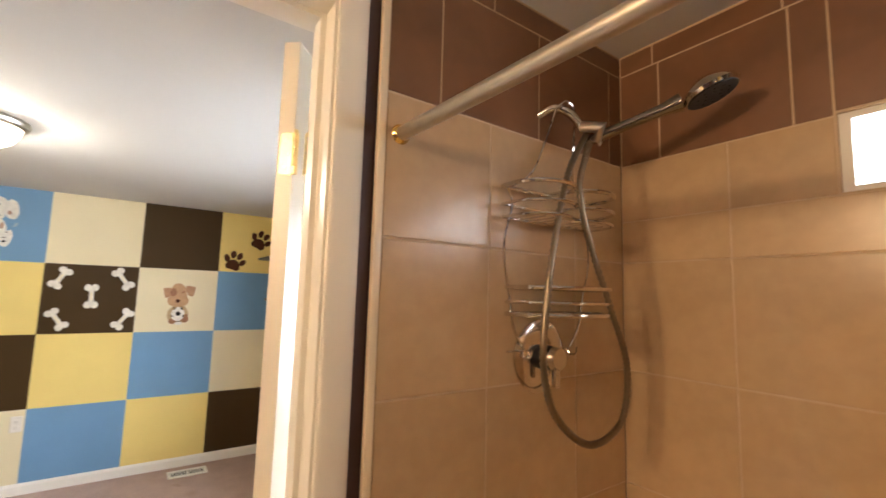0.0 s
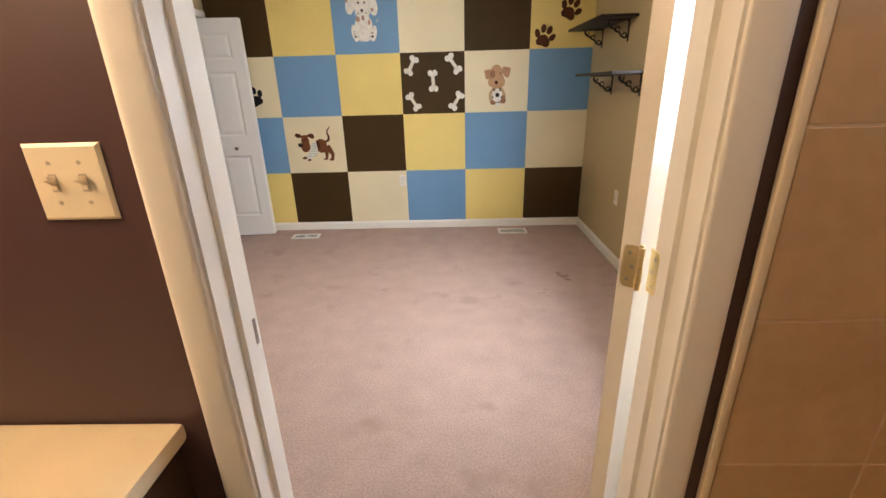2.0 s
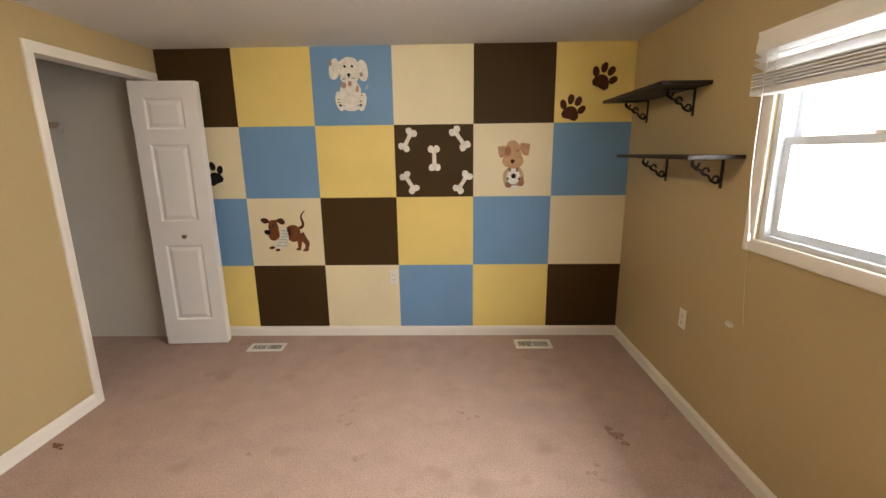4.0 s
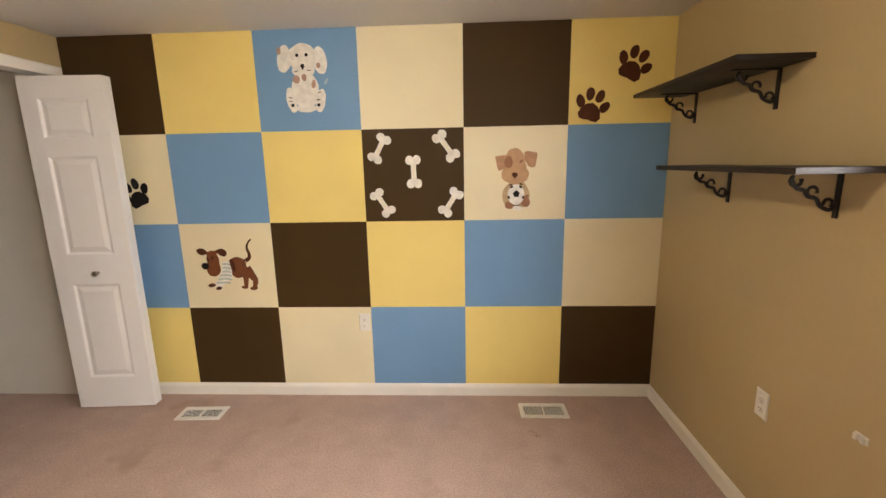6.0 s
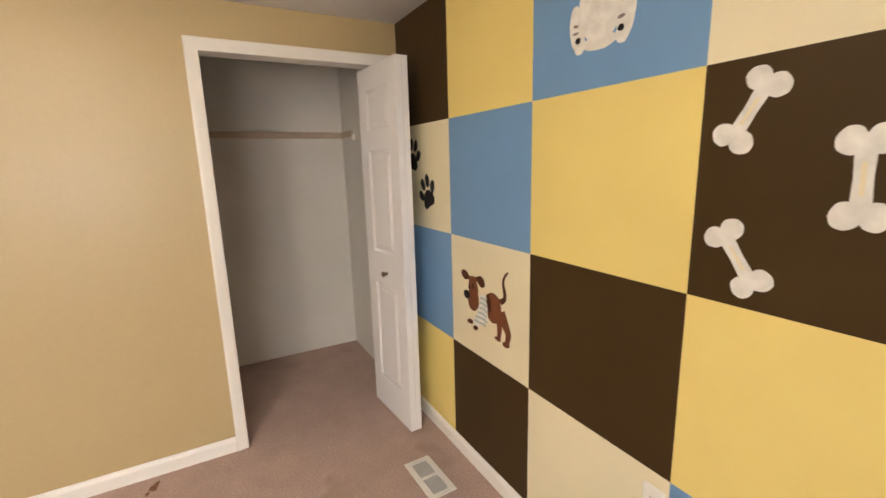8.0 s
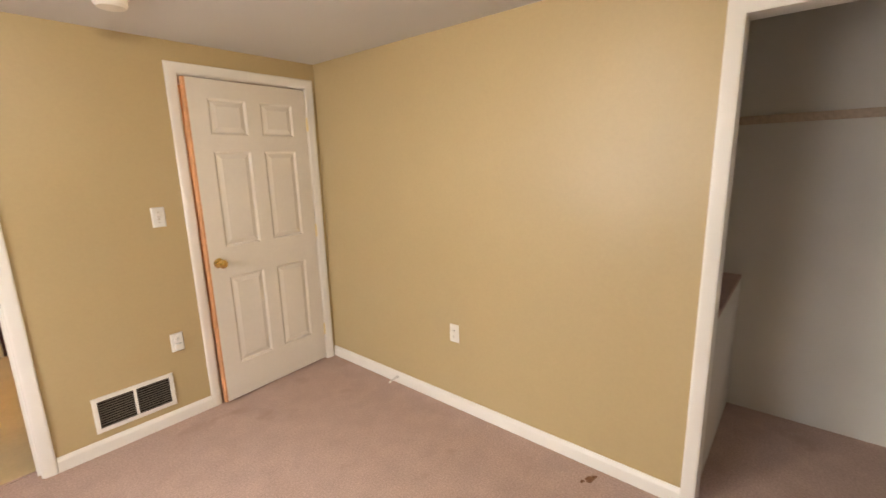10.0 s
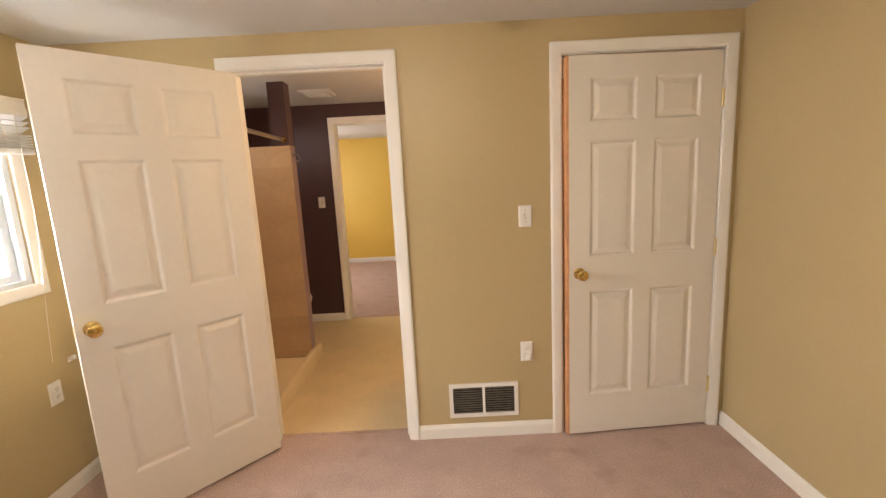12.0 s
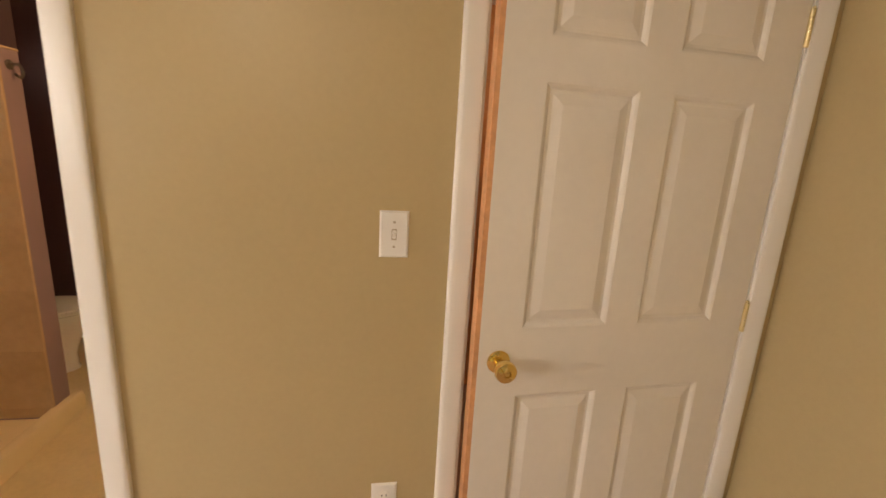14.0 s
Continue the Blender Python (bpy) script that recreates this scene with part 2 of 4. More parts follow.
def curve(points, n=8):
    """A smooth line through the points."""
    p = [Vector(q) for q in points]
    p = [2 * p[0] - p[1]] + p + [2 * p[-1] - p[-2]]
    out = []
    for a, b, c, d in zip(p, p[1:], p[2:], p[3:]):
        for i in range(n):
            t = i / n
            out.append(0.5 * (2 * b + (c - a) * t + (2 * a - 5 * b + 4 * c - d) * t * t + (3 * b - a - 3 * c + d) * t ** 3))
    return out + [p[-2]]


def slab(bm, outline, y0, y1, m=None):
    """A flat plate from an outline of (x, z) pairs, between two depths."""
    a = [bm.verts.new((x, y0, z)) for x, z in outline]
    b = [bm.verts.new((x, y1, z)) for x, z in outline]
    bm.faces.new(a)
    bm.faces.new(b)
    for i in range(len(a)):
        j = (i + 1) % len(a)
        bm.faces.new((a[i], a[j], b[j], b[i]))
    if m is not None:
        bmesh.ops.transform(bm, matrix=m, verts=a + b)
    return bm


def swept(bm, corners, profile, y):
    """A moulding with mitred corners: corners are (x, z, dx, dz), the profile (across, out) pairs, y the face it lies on."""
    lines = [[bm.verts.new((x + u * dx, y + h, z + u * dz)) for u, h in profile] for x, z, dx, dz in corners]
    k = len(profile)
    for a, b in zip(lines, lines[1:]):
        for i in range(k):
            bm.faces.new((a[i], a[(i + 1) % k], b[(i + 1) % k], b[i]))
    return bm, lines


def mesh_of(name, bm, material, smooth=35):
    bmesh.ops.recalc_face_normals(bm, faces=bm.faces[:])
    me = bpy.data.meshes.new(name)
    if smooth:
        for f in bm.faces:
            f.smooth = True
        for e in bm.edges:
            e.smooth = len(e.link_faces) == 2 and e.calc_face_angle(9) < radians(smooth)
    bm.to_mesh(me)
    bm.free()
    me.materials.append(material)
    return me


def thing(name, bm, material, label, category, m=None, group="", kind="", smooth=35):
    ob = new(name, mesh_of(name, bm, material, smooth) if bm else None)
    if m is not None:
        ob.matrix_world = m
    return tagged(ob, label, category, group, kind)


def part(name, bm, material, parent, label="", smooth=35, m=None):
    ob = new(name, mesh_of(name, bm, material, smooth) if isinstance(bm, bmesh.types.BMesh) else bm)
    ob.parent = parent
    if m is not None:
        ob.matrix_basis = m
    return tagged(ob, label)


def facing(x, y, z, side):
    """A frame on a wall: local x along the wall, local y out of it, for walls that look to +y, -y, -x or +x."""
    return pose(x, y, z, 0, 0, {"+y": 0, "-y": 180, "-x": 90, "+x": -90}[side])


def structure(name, boxes, material, label, category):
    bm = bmesh.new()
    for b in boxes:
        box(bm, *b)
    return thing(name, bm, material, label, category, kind="structure", smooth=0)


CASING = [(0.0, 0.0), (0.0, 0.007), (0.003, 0.010), (0.010, 0.0118), (0.022, 0.0138), (0.036, 0.0158), (0.047, 0.0168), (0.053, 0.0158), (0.057, 0.012), (0.057, 0.0)]


def casing(x0, x1, top, name, label, m, wall=0.11, both=True, bottom=None):
    """Casing round an opening of the local wall frame, with the jamb that lines it."""
    bm = bmesh.new()
    lo = 0.0 if bottom is None else bottom
    for side in ((1, 0.0), (-1, -wall)) if both else ((1, 0.0),):
        prof = [(u, side[0] * h) for u, h in CASING]
        if bottom is None:
            cs = [(x0, 0, -1, 0), (x0, top, -1, 1), (x1, top, 1, 1), (x1, 0, 1, 0)]
        else:
            cs = [(x0, lo, -1, -1), (x0, top, -1, 1), (x1, top, 1, 1), (x1, lo, 1, -1), (x0, lo, -1, -1)]
        swept(bm, cs, prof, side[1])
    return thing(name, bm, M_TRIM, label, "door casing" if bottom is None else "window casing", m, kind="structure")


def panel(bm, x0, x1, z0, z1, t):
    """A moulded, raised panel seen from both faces of a leaf of thickness t."""
    for s in (1, -1):
        loops = []
        for inset, depth in ((0.0, 0.0), (0.006, 0.003), (0.013, 0.0088), (0.021, 0.0088), (0.046, 0.0022)):
            y = s * (t / 2 - depth)
            loops.append([bm.verts.new(p) for p in ((x0 + inset, y, z0 + inset), (x1 - inset, y, z0 + inset), (x1 - inset, y, z1 - inset), (x0 + inset, y, z1 - inset))])
        for a, b in zip(loops, loops[1:]):
            for i in range(4):
                bm.faces.new((a[i], a[(i + 1) % 4], b[(i + 1) % 4], b[i]))
        bm.faces.new(loops[-1])
    return bm


def knob(parent, x, z, y, s, material, scale=1.0):
    m = pose(x, y, z, -90 * s, 0, 0) @ Matrix.Scale(scale, 4)
    part("door_knob", turned(bmesh.new(), [(0, 0), (0.031, 0), (0.031, 0.004), (0.026, 0.008), (0.013, 0.011), (0.011, 0.030), (0.016, 0.036), (0.0255, 0.043),
                                           (0.0285, 0.053), (0.0265, 0.063), (0.018, 0.069), (0.009, 0.070), (0.007, 0.066), (0, 0.066)], 28, m), material, parent, "polished brass knob")


def hinge(parent, x, y, z, name="hinge", leaf=1):
    bm = bmesh.new()
    for i in range(5):
        turned(bm, [(0, 0), (0.006, 0), (0.006, 0.0165), (0, 0.0165)], 12, pose(x, y, z - 0.044 + i * 0.0176))
    turned(bm, [(0, 0), (0.0045, 0.001), (0.0045, 0.005), (0, 0.007)], 10, pose(x, y, z + 0.044))
    return part(name, bm, M_HINGE, parent, "brass butt hinge")


def hinge_plate(parent, m, w, s, label="brass hinge plate"):
    """A butt hinge's plate in the local x-z plane, from the barrel at x = 0 to its rounded corners at x = s * w, facing +y."""
    r, out = 0.012, [(0, -0.044)]
    for cz, a0, a1 in ((-0.032, -90, 0), (0.032, 0, 90)):
        out += [(s * (w - r + r * math.cos(radians(a0 + (a1 - a0) * i / 5))), cz + r * math.sin(radians(a0 + (a1 - a0) * i / 5))) for i in range(6)]
    out.append((0, 0.044))
    plate = part("hinge_plate", slab(bmesh.new(), out, 0.0, 0.0018), M_HINGE, parent, label, smooth=0, m=m)
    for x, z in ((0.62, -0.028), (0.40, 0.0), (0.62, 0.028)):
        part("screw", turned(bmesh.new(), [(0.0042, 0.0017), (0.0040, 0.0024), (0.0015, 0.0022), (0, 0.0016)], 12, pose(s * x * w, 0, z, -90, 0, 0)), M_NICKEL, plate)
    return plate


def six_panel_door(name, width, height, label, m, t=0.035, hinges=(0.25, 1.04, 1.80), material=None):
    """Local x runs from the hinge edge to the free edge; the leaf is centred on local y = 0."""
    material = material or M_DOOR
    door = thing(name, None, None, label, "door", m)
    st, mid = 0.106 * width / 0.76, 0.095
    half = (width - 2 * st - mid) / 2
    rows = ((0.232, 0.828), (1.020, 1.614), (1.712, 1.925))
    xs = ((st, st + half), (st + half + mid, width - st))
    bm = bmesh.new()
    for a, b in ((0, st), (width - st, width)):
        box(bm, a, b, -t / 2, t / 2, 0, height)
    zs = [0.0] + [z for r in rows for z in r] + [height]
    for a, b in zip(zs[::2], zs[1::2]):
        box(bm, st, width - st, -t / 2, t / 2, a, b)
    for a, b in rows:
        box(bm, st + half, st + half + mid, -t / 2, t / 2, a, b)
    bmesh.ops.remove_doubles(bm, verts=bm.verts[:], dist=1e-5)
    part("leaf_frame", bm, material, door, smooth=0)
    for a, b in rows:
        for c, d in xs:
            part("panel", panel(bmesh.new(), c, d, a, b, t), material, door, smooth=0)
    for s in (1, -1):
        knob(door, width - 0.055, 0.93, s * t / 2, s, M_BRASS)
    part("latch_plate", boxed(width + 0.0036, width + 0.005, -0.0125, 0.0125, 0.90, 0.957), M_BRASS, door)
    return door


def wall_plate(name, label, category, m, w=0.070, h=0.114, kind="outlet", material=None, gangs=1, group=""):
    """An outlet or toggle switch on a wall; local z is the plate's centre."""
    material = material or M_PLASTIC
    bm = bmesh.new()
    a = [bm.verts.new((x * w / 2, 0.0005, z * h / 2)) for x, z in ((-1, -1), (1, -1), (1, 1), (-1, 1))]
    b = [bm.verts.new((x * w / 2, 0.002, z * h / 2)) for x, z in ((-1, -1), (1, -1), (1, 1), (-1, 1))]
    c = [bm.verts.new((x * (w / 2 - 0.005), 0.006, z * (h / 2 - 0.005))) for x, z in ((-1, -1), (1, -1), (1, 1), (-1, 1))]
    for p, q in ((a, b), (b, c)):
        for i in range(4):
            bm.faces.new((p[i], p[(i + 1) % 4], q[(i + 1) % 4], q[i]))
    bm.faces.new(c), bm.faces.new(a)
    root = thing(name, None, None, label, category, m, group)
    part("cover_plate", bm, material, root, smooth=0)
    for g in range(gangs):
        x = (g - (gangs - 1) / 2) * 0.046
        if kind == "outlet":
            for z in (-0.0195, 0.0195):
                part("socket", turned(bmesh.new(), [(0.0165, 0.0055), (0.0165, 0.0075), (0.0155, 0.008), (0, 0.008)], 20, pose(x, 0, z, -90, 0, 0)), material, root)
                bm = bmesh.new()
                for dx, hh in ((-0.006, 0.008), (0.006, 0.0065)):
                    box(bm, x + dx - 0.001, x + dx + 0.001, 0.0078, 0.0086, z - hh / 2 + 0.002, z + hh / 2 + 0.002)
                box(bm, x - 0.002, x + 0.002, 0.0078, 0.0086, z - 0.0105, z - 0.0065)
                part("socket_slot", bm, M_DARK, root)
            screws = (0.0,)
        else:
            bm = boxed(x - 0.0040, x + 0.0040, 0.0058, 0.0080, -0.010, 0.010)
            slab(bm, [(0.0058, -0.004), (0.020, 0.006), (0.020, 0.013), (0.0058, 0.010)], x - 0.0042, x + 0.0042, Matrix(((0, 1, 0, 0), (1, 0, 0, 0), (0, 0, 1, 0), (0, 0, 0, 1))))
            part("toggle", bm, material, root, smooth=0)
            # Flat plate, coloured darker in place of the slot's shade.
            part("toggle_slot", boxed(x - 0.0062, x + 0.0062, 0.0057, 0.0063, -0.0135, 0.0135), M_SLOT, root, "slot round the toggle, shade put into its colour", smooth=0)
            screws = (-0.030, 0.030)
        for z in screws:
            part("screw", turned(bmesh.new(), [(0.0032, 0.0055), (0.0032, 0.0068), (0, 0.0072)], 10, pose(x, 0, z, -90, 0, 0)), M_SLOT if kind == "switch" else material, root)
    return root


# ---------------------------------------------------------------- the large structure
D1A, D1B, D1T = -0.877, -1.653, 2.066          # clear opening of the bath door
D2A, D2B, D2T = -2.549, -3.370, 2.060          # clear opening of the second door
D3A, D3B, D3T = -0.855, -1.640, 2.075          # opening to the yellow room
STOP_Y = -2.825
J = 0.018                                      # jamb thickness
YW = (WB + TB) / 2
floor = structure("floor", [(-4.66, 0.19, -3.66, 0.12, -0.12, 0.0)], M_CARPET, "mauve-taupe cut pile carpet, worn and stained", "carpet floor")
structure("bath_floor", [(-2.45, 0.19, -5.88, -3.66, -0.12, -0.006)], M_VINYL, "cream sheet vinyl bathroom floor", "vinyl floor")
structure("far_room_floor", [(-3.6, 0.75, -9.3, -5.88, -0.12, 0.0)], M_CARPET, "mauve carpet in the yellow room", "carpet floor")
structure("hall_floor", [(-4.66, -2.45, -5.0, -3.66, -0.12, -0.002)], M_CARPET, "carpet floor behind the door", "carpet floor")
structure("ceiling", [(-4.66, 0.19, -3.625, 0.12, H, H + 0.15)], M_CEIL, "white painted bedroom ceiling", "ceiling")
structure("bath_ceiling", [(-2.45, 0.19, -5.93, -3.625, HB, HB + 0.12)], M_CEIL, "white bathroom ceiling", "ceiling")
structure("far_room_ceiling", [(-3.6, 0.75, -9.3, -5.93, H, H + 0.15)], M_CEIL, "white ceiling of the yellow room", "ceiling")
structure("hall_ceiling", [(-4.66, -2.45, -5.0, -3.625, H, H + 0.15)], M_CEIL, "white ceiling of the hall", "ceiling")
wall_north = structure("wall_north", [(-4.66, 0.19, 0.0, 0.12, 0, H)], M_CRE, "bedroom wall with a painted checker mural", "wall")
WIN = (-3.288, -1.457, 1.092, 1.893)           # y0, y1, z0, z1 of the window opening
structure("wall_east", [(WX, 0.19, WIN[1], 0.0, 0, H), (WX, 0.19, WB, WIN[0], 0, H), (WX, 0.19, WIN[0], WIN[1], 0, WIN[2]),
                        (WX, 0.19, WIN[0], WIN[1], WIN[3], H)], M_WALL, "khaki painted wall with twin windows", "wall")
CLO = (-0.975, -0.072, 2.010)                  # y0, y1, top of the closet opening
structure("wall_west", [(WC - 0.1, WC, CLO[1] + 0.012, 0.0, 0, H), (WC - 0.1, WC, -3.66, CLO[0] - 0.012, 0, H), (WC - 0.1, WC, CLO[0] - 0.012, CLO[1] + 0.012, CLO[2] + 0.012, H)],
          M_WALL, "khaki painted wall with the closet opening", "wall")


def door_wall(y0, y1, top, spans, holes):
    """Boxes for a wall from y0 to y1 with doorways (x0, x1, height) in it."""
    out, x = [], spans[1]
    for a, b, t in holes:
        out += [(a, x, y0, y1, 0, top), (b, a, y0, y1, t, top)]
        x = b
    return out + [(spans[0], x, y0, y1, 0, top)]


HOLES = [(D1A + J, D1B - J, D1T + J), (D2A + J, D2B - J, D2T + J)]
structure("wall_south", door_wall(YW, WB, H, (WC - 0.1, WX), HOLES), M_WALL, "khaki painted wall with two doorways", "wall")
bath_north = structure("bath_wall_north", door_wall(TB, YW, HB, (-2.53, WX), HOLES[:1]), M_PURPLE, "plum painted bathroom wall", "wall")
structure("hall_wall_north", [(-3.56, D2B - J, TB, YW, 0, H), (D2B - J, D2A + J, TB, YW, D2T + J, H)], M_WARM_ORANGE, "hall side of the door wall", "wall")
SW = (-5.10, -4.20, 1.755, 1.925)               # shower window
bath_east = structure("bath_wall_east", [(WX, 0.19, SW[1], TB, 0, HB), (WX, 0.19, PY, SW[0], 0, HB), (WX, 0.19, SW[0], SW[1], 0, SW[2]), (WX, 0.19, SW[0], SW[1], SW[3], HB),
                                         (WX, 0.19, TB, WB, 0, HB)],
                      M_PURPLE, "plum painted outer bathroom wall", "wall")
structure("bath_wall_west", [(-2.50, -2.45, -5.93, TB, 0, HB)], M_PURPLE, "plum painted bathroom wall beside the vanity", "wall")
structure("bath_wall_south", door_wall(PY - 0.055, PY, HB, (-2.50, 0.19), [(D3A + J, D3B - J, D3T + J)]), M_PURPLE, "dark plum wall with an open doorway", "wall")
structure("far_wall_north", door_wall(PY - 0.11, PY - 0.055, H, (-3.6, 0.75), [(D3A + J, D3B - J, D3T + J)]), M_YROOM, "yellow painted wall", "wall")
structure("far_wall_south", [(-3.6, 0.75, -9.3, -9.15, 0, H)], M_YROOM, "bright yellow painted far wall", "wall")
structure("far_wall_west", [(-3.7, -3.6, -9.3, -5.93, 0, H)], M_YROOM, "yellow painted side wall", "wall")
structure("far_wall_east", [(0.6, 0.75, -6.9, -5.93, 0, H), (0.6, 0.75, -9.3, -8.3, 0, H), (0.6, 0.75, -8.3, -6.9, 0, 0.95), (0.6, 0.75, -8.3, -6.9, 2.05, H)], M_YROOM,
          "yellow painted outer wall with a window opening", "wall")
structure("hall_wall_east", [(-2.53, -2.50, -5.0, TB, 0, H)], M_WARM_ORANGE, "warm orange hall wall behind the door", "wall")
structure("hall_wall_south", [(-4.66, -2.50, -5.1, -5.0, 0, H)], M_WARM_ORANGE, "hall wall", "wall")
structure("hall_wall_west", [(-4.76, -4.66, -5.1, -3.66, 0, H)], M_WARM_ORANGE, "hall wall", "wall")
# closet shell
structure("closet_wall_back", [(-4.66, -4.54, -2.1, 0.0, 0, H)], M_CLOSET, "white painted closet back wall", "closet wall")
structure("closet_wall_side", [(-4.54, WC - 0.1, -0.022, -0.0, 0, H)], M_CLOSET, "white painted closet side wall", "closet wall")
structure("closet_wall_end", [(-4.66, WC - 0.1, -2.2, -2.1, 0, H)], M_CLOSET, "white closet end wall", "closet wall")
structure("closet_wall_front", [(WC - 0.108, WC - 0.1, -2.1, CLO[0] - 0.02, 0, H), (WC - 0.108, WC - 0.1, CLO[0] - 0.02, -0.022, CLO[2] + 0.02, H)], M_CLOSET, "inner face of the closet front wall", "closet wall")
structure("hall_wall_north_west", [(-4.66, WC - 0.1, -3.66, -2.2, 0, H)], M_CLOSET, "solid infill between closet and hall", "wall")

# jambs, casings, baseboards


def jamb(name, a, b, top, y0, y1, label, stop_at):
    bm = bmesh.new()
    for x0, x1, z0, z1 in ((a, a + J, 0, top + J), (b - J, b, 0, top + J), (b, a, top, top + J)):
        box(bm, x0, x1, y0, y1, z0, z1)
    for x0, x1, z0, z1 in ((a - 0.011, a, 0, top), (b, b + 0.011, 0, top), (b + 0.011, a - 0.011, top - 0.011, top)):
        box(bm, x0, x1, stop_at - 0.034, stop_at, z0, z1)
    return thing(name, bm, M_TRIM, label, "door jamb", kind="structure", smooth=0)


jamb_1 = jamb("door_jamb_1", D1A, D1B, D1T, TB, WB, "white painted jamb with a stop", WB - 0.042)
jamb_2 = jamb("door_jamb_2", D2A, D2B, D2T, TB, WB, "white jamb of the second door", WB - 0.042)
jamb_3 = jamb("door_jamb_3", D3A, D3B, D3T, PY - 0.11, PY, "white jamb of the far doorway", PY - 0.055)
part("strike_plate", boxed(D1B, D1B + 0.0016, WB - 0.036, WB - 0.012, 0.912, 0.968), M_BRONZE, jamb_1, "small dark strike plate")
# Thin orange strip added on the jamb's inner face.
part("bare_strip", boxed(D2A - 0.0014, D2A, WB - 0.041, WB - 0.002, 0.0, D2T - 0.004), M_WARM_ORANGE, jamb_2, "thin orange strip along the jamb", smooth=0)
part("strike_plate", boxed(D2A - 0.0030, D2A - 0.0014, WB - 0.040, WB - 0.004, 0.905, 0.975), M_BRASS, jamb_2, "brass strike plate")
part("strike_plate", boxed(D3A - 0.0016, D3A, PY - 0.09, PY - 0.06, 0.905, 0.975), M_BRASS, jamb_3, "brass strike plate")
south, north_b = facing(0, WB, 0, "+y"), facing(0, PY, 0, "+y")
casing(D1B - 0.006, D1A + 0.006, D1T + 0.006, "door_casing_1", "white mitred casing round the bath doorway", south, wall=WB - TB)
casing(D2B - 0.006, D2A + 0.006, D2T + 0.006, "door_casing_2", "white mitred casing round the closed door", south, both=False)
casing(D3B - 0.006, D3A + 0.006, D3T + 0.006, "door_casing_3", "white casing round the far doorway", north_b, both=False)
west = facing(WC, 0, 0, "+x")                   # local x = -world y
casing(-CLO[1], -CLO[0], CLO[2], "closet_casing", "white mitred casing round the closet opening", west, both=False)
structure("closet_jamb", [(WC - 0.108, WC + 0.001, CLO[1], CLO[1] + 0.012, 0, CLO[2]), (WC - 0.108, WC + 0.001, CLO[0] - 0.012, CLO[0], 0, CLO[2]),
                          (WC - 0.108, WC + 0.001, CLO[0] - 0.012, CLO[1] + 0.012, CLO[2], CLO[2] + 0.012)], M_TRIM, "white closet jamb", "jamb")
east = facing(WX, 0, 0, "-x")                   # local x = world y
casing(WIN[0], WIN[1], WIN[3], "window_casing", "white mitred casing round the twin window", east, both=False, bottom=WIN[2])

BASE = [(0.0, 0.0), (0.0, 0.015), (0.058, 0.015), (0.066, 0.012), (0.074, 0.007), (0.080, 0.005), (0.080, 0.0)]


def baseboard(name, x0, x1, m):
    bm = bmesh.new()
    a = [bm.verts.new((x0, h, z)) for z, h in BASE]
    b = [bm.verts.new((x1, h, z)) for z, h in BASE]
    for i in range(len(a)):
        j = (i + 1) % len(a)
        bm.faces.new((a[i], a[j], b[j], b[i]))
    bm.faces.new(a), bm.faces.new(b)
    return thing(name, bm, M_TRIM, "white painted baseboard along the carpet", "baseboard", m, kind="structure", smooth=0)


mural = facing(0, 0, 0, "-y")                   # local x = -world x
baseboard("baseboard_north", -WX + 0.011, -WC, mural)
baseboard("baseboard_east", WB + 0.011, 0, east)
baseboard("baseboard_west", -CLO[0] + 0.058, -WB, west)
baseboard("baseboard_south", D2A + 0.064, D1B - 0.064, south)
baseboard("baseboard_south_2", D1A + 0.064, WX - 0.011, south)
baseboard("baseboard_bath", D3A + 0.064, WX, north_b)
baseboard("baseboard_far", -3.6, 0.6, facing(0, -9.15, 0, "+y"))
baseboard("baseboard_bath_north", 1.72, 1.76, facing(0, TB, 0, "-y"))
thing("carpet_edge", boxed(D1B, D1A, -3.675, -3.655, -0.006, 0.004, bevel=0.002), M_CARPET, "folded carpet edge at the bathroom threshold", "threshold", kind="structure")

# ---------------------------------------------------------------- mural
COLS = [-3.46, -2.893, -2.312, -1.718, -1.124, -0.53, WX]
ROWS = [H, 1.682, 1.143, 0.601, 0.078]
Y, B, C, K = M_YEL, M_BLU, M_CRE, M_BRO
for r, line in enumerate(((K, Y, B, C, K, Y), (C, B, Y, K, C, B), (B, C, K, Y, B, C), (Y, K, C, B, Y, K))):
    for c, paint in enumerate(line):
        part("painted_square", boxed(COLS[c], COLS[c + 1], -0.002, 0.001, ROWS[r + 1], ROWS[r]), paint, wall_north, smooth=0)


def oval(cx, cz, rx, rz, turn=0.0, n=28, wob=0.03):
    """An uneven brushed oval as (x, z) pairs."""
    c, s, out = math.cos(radians(turn)), math.sin(radians(turn)), []
    ph = random.random() * 6
    for i in range(n):
        a = 2 * math.pi * i / n
        k = 1 + wob * math.sin(3 * a + ph) + wob * 0.6 * math.sin(7 * a + 2 * ph)
        x, z = rx * k * math.cos(a), rz * k * math.sin(a)
        out.append((cx + c * x - s * z, cz + s * x + c * z))
    return out


def painted(shapes, material, layer, name="painted_shape", label=""):
    bm = bmesh.new()
    for i, o in enumerate(shapes):
        d = 0.0022 + 0.0012 * layer + 0.00006 * i
        slab(bm, o, -d - 0.0006, -d + 0.001)
    return part(name, bm, material, wall_north, label, smooth=0)


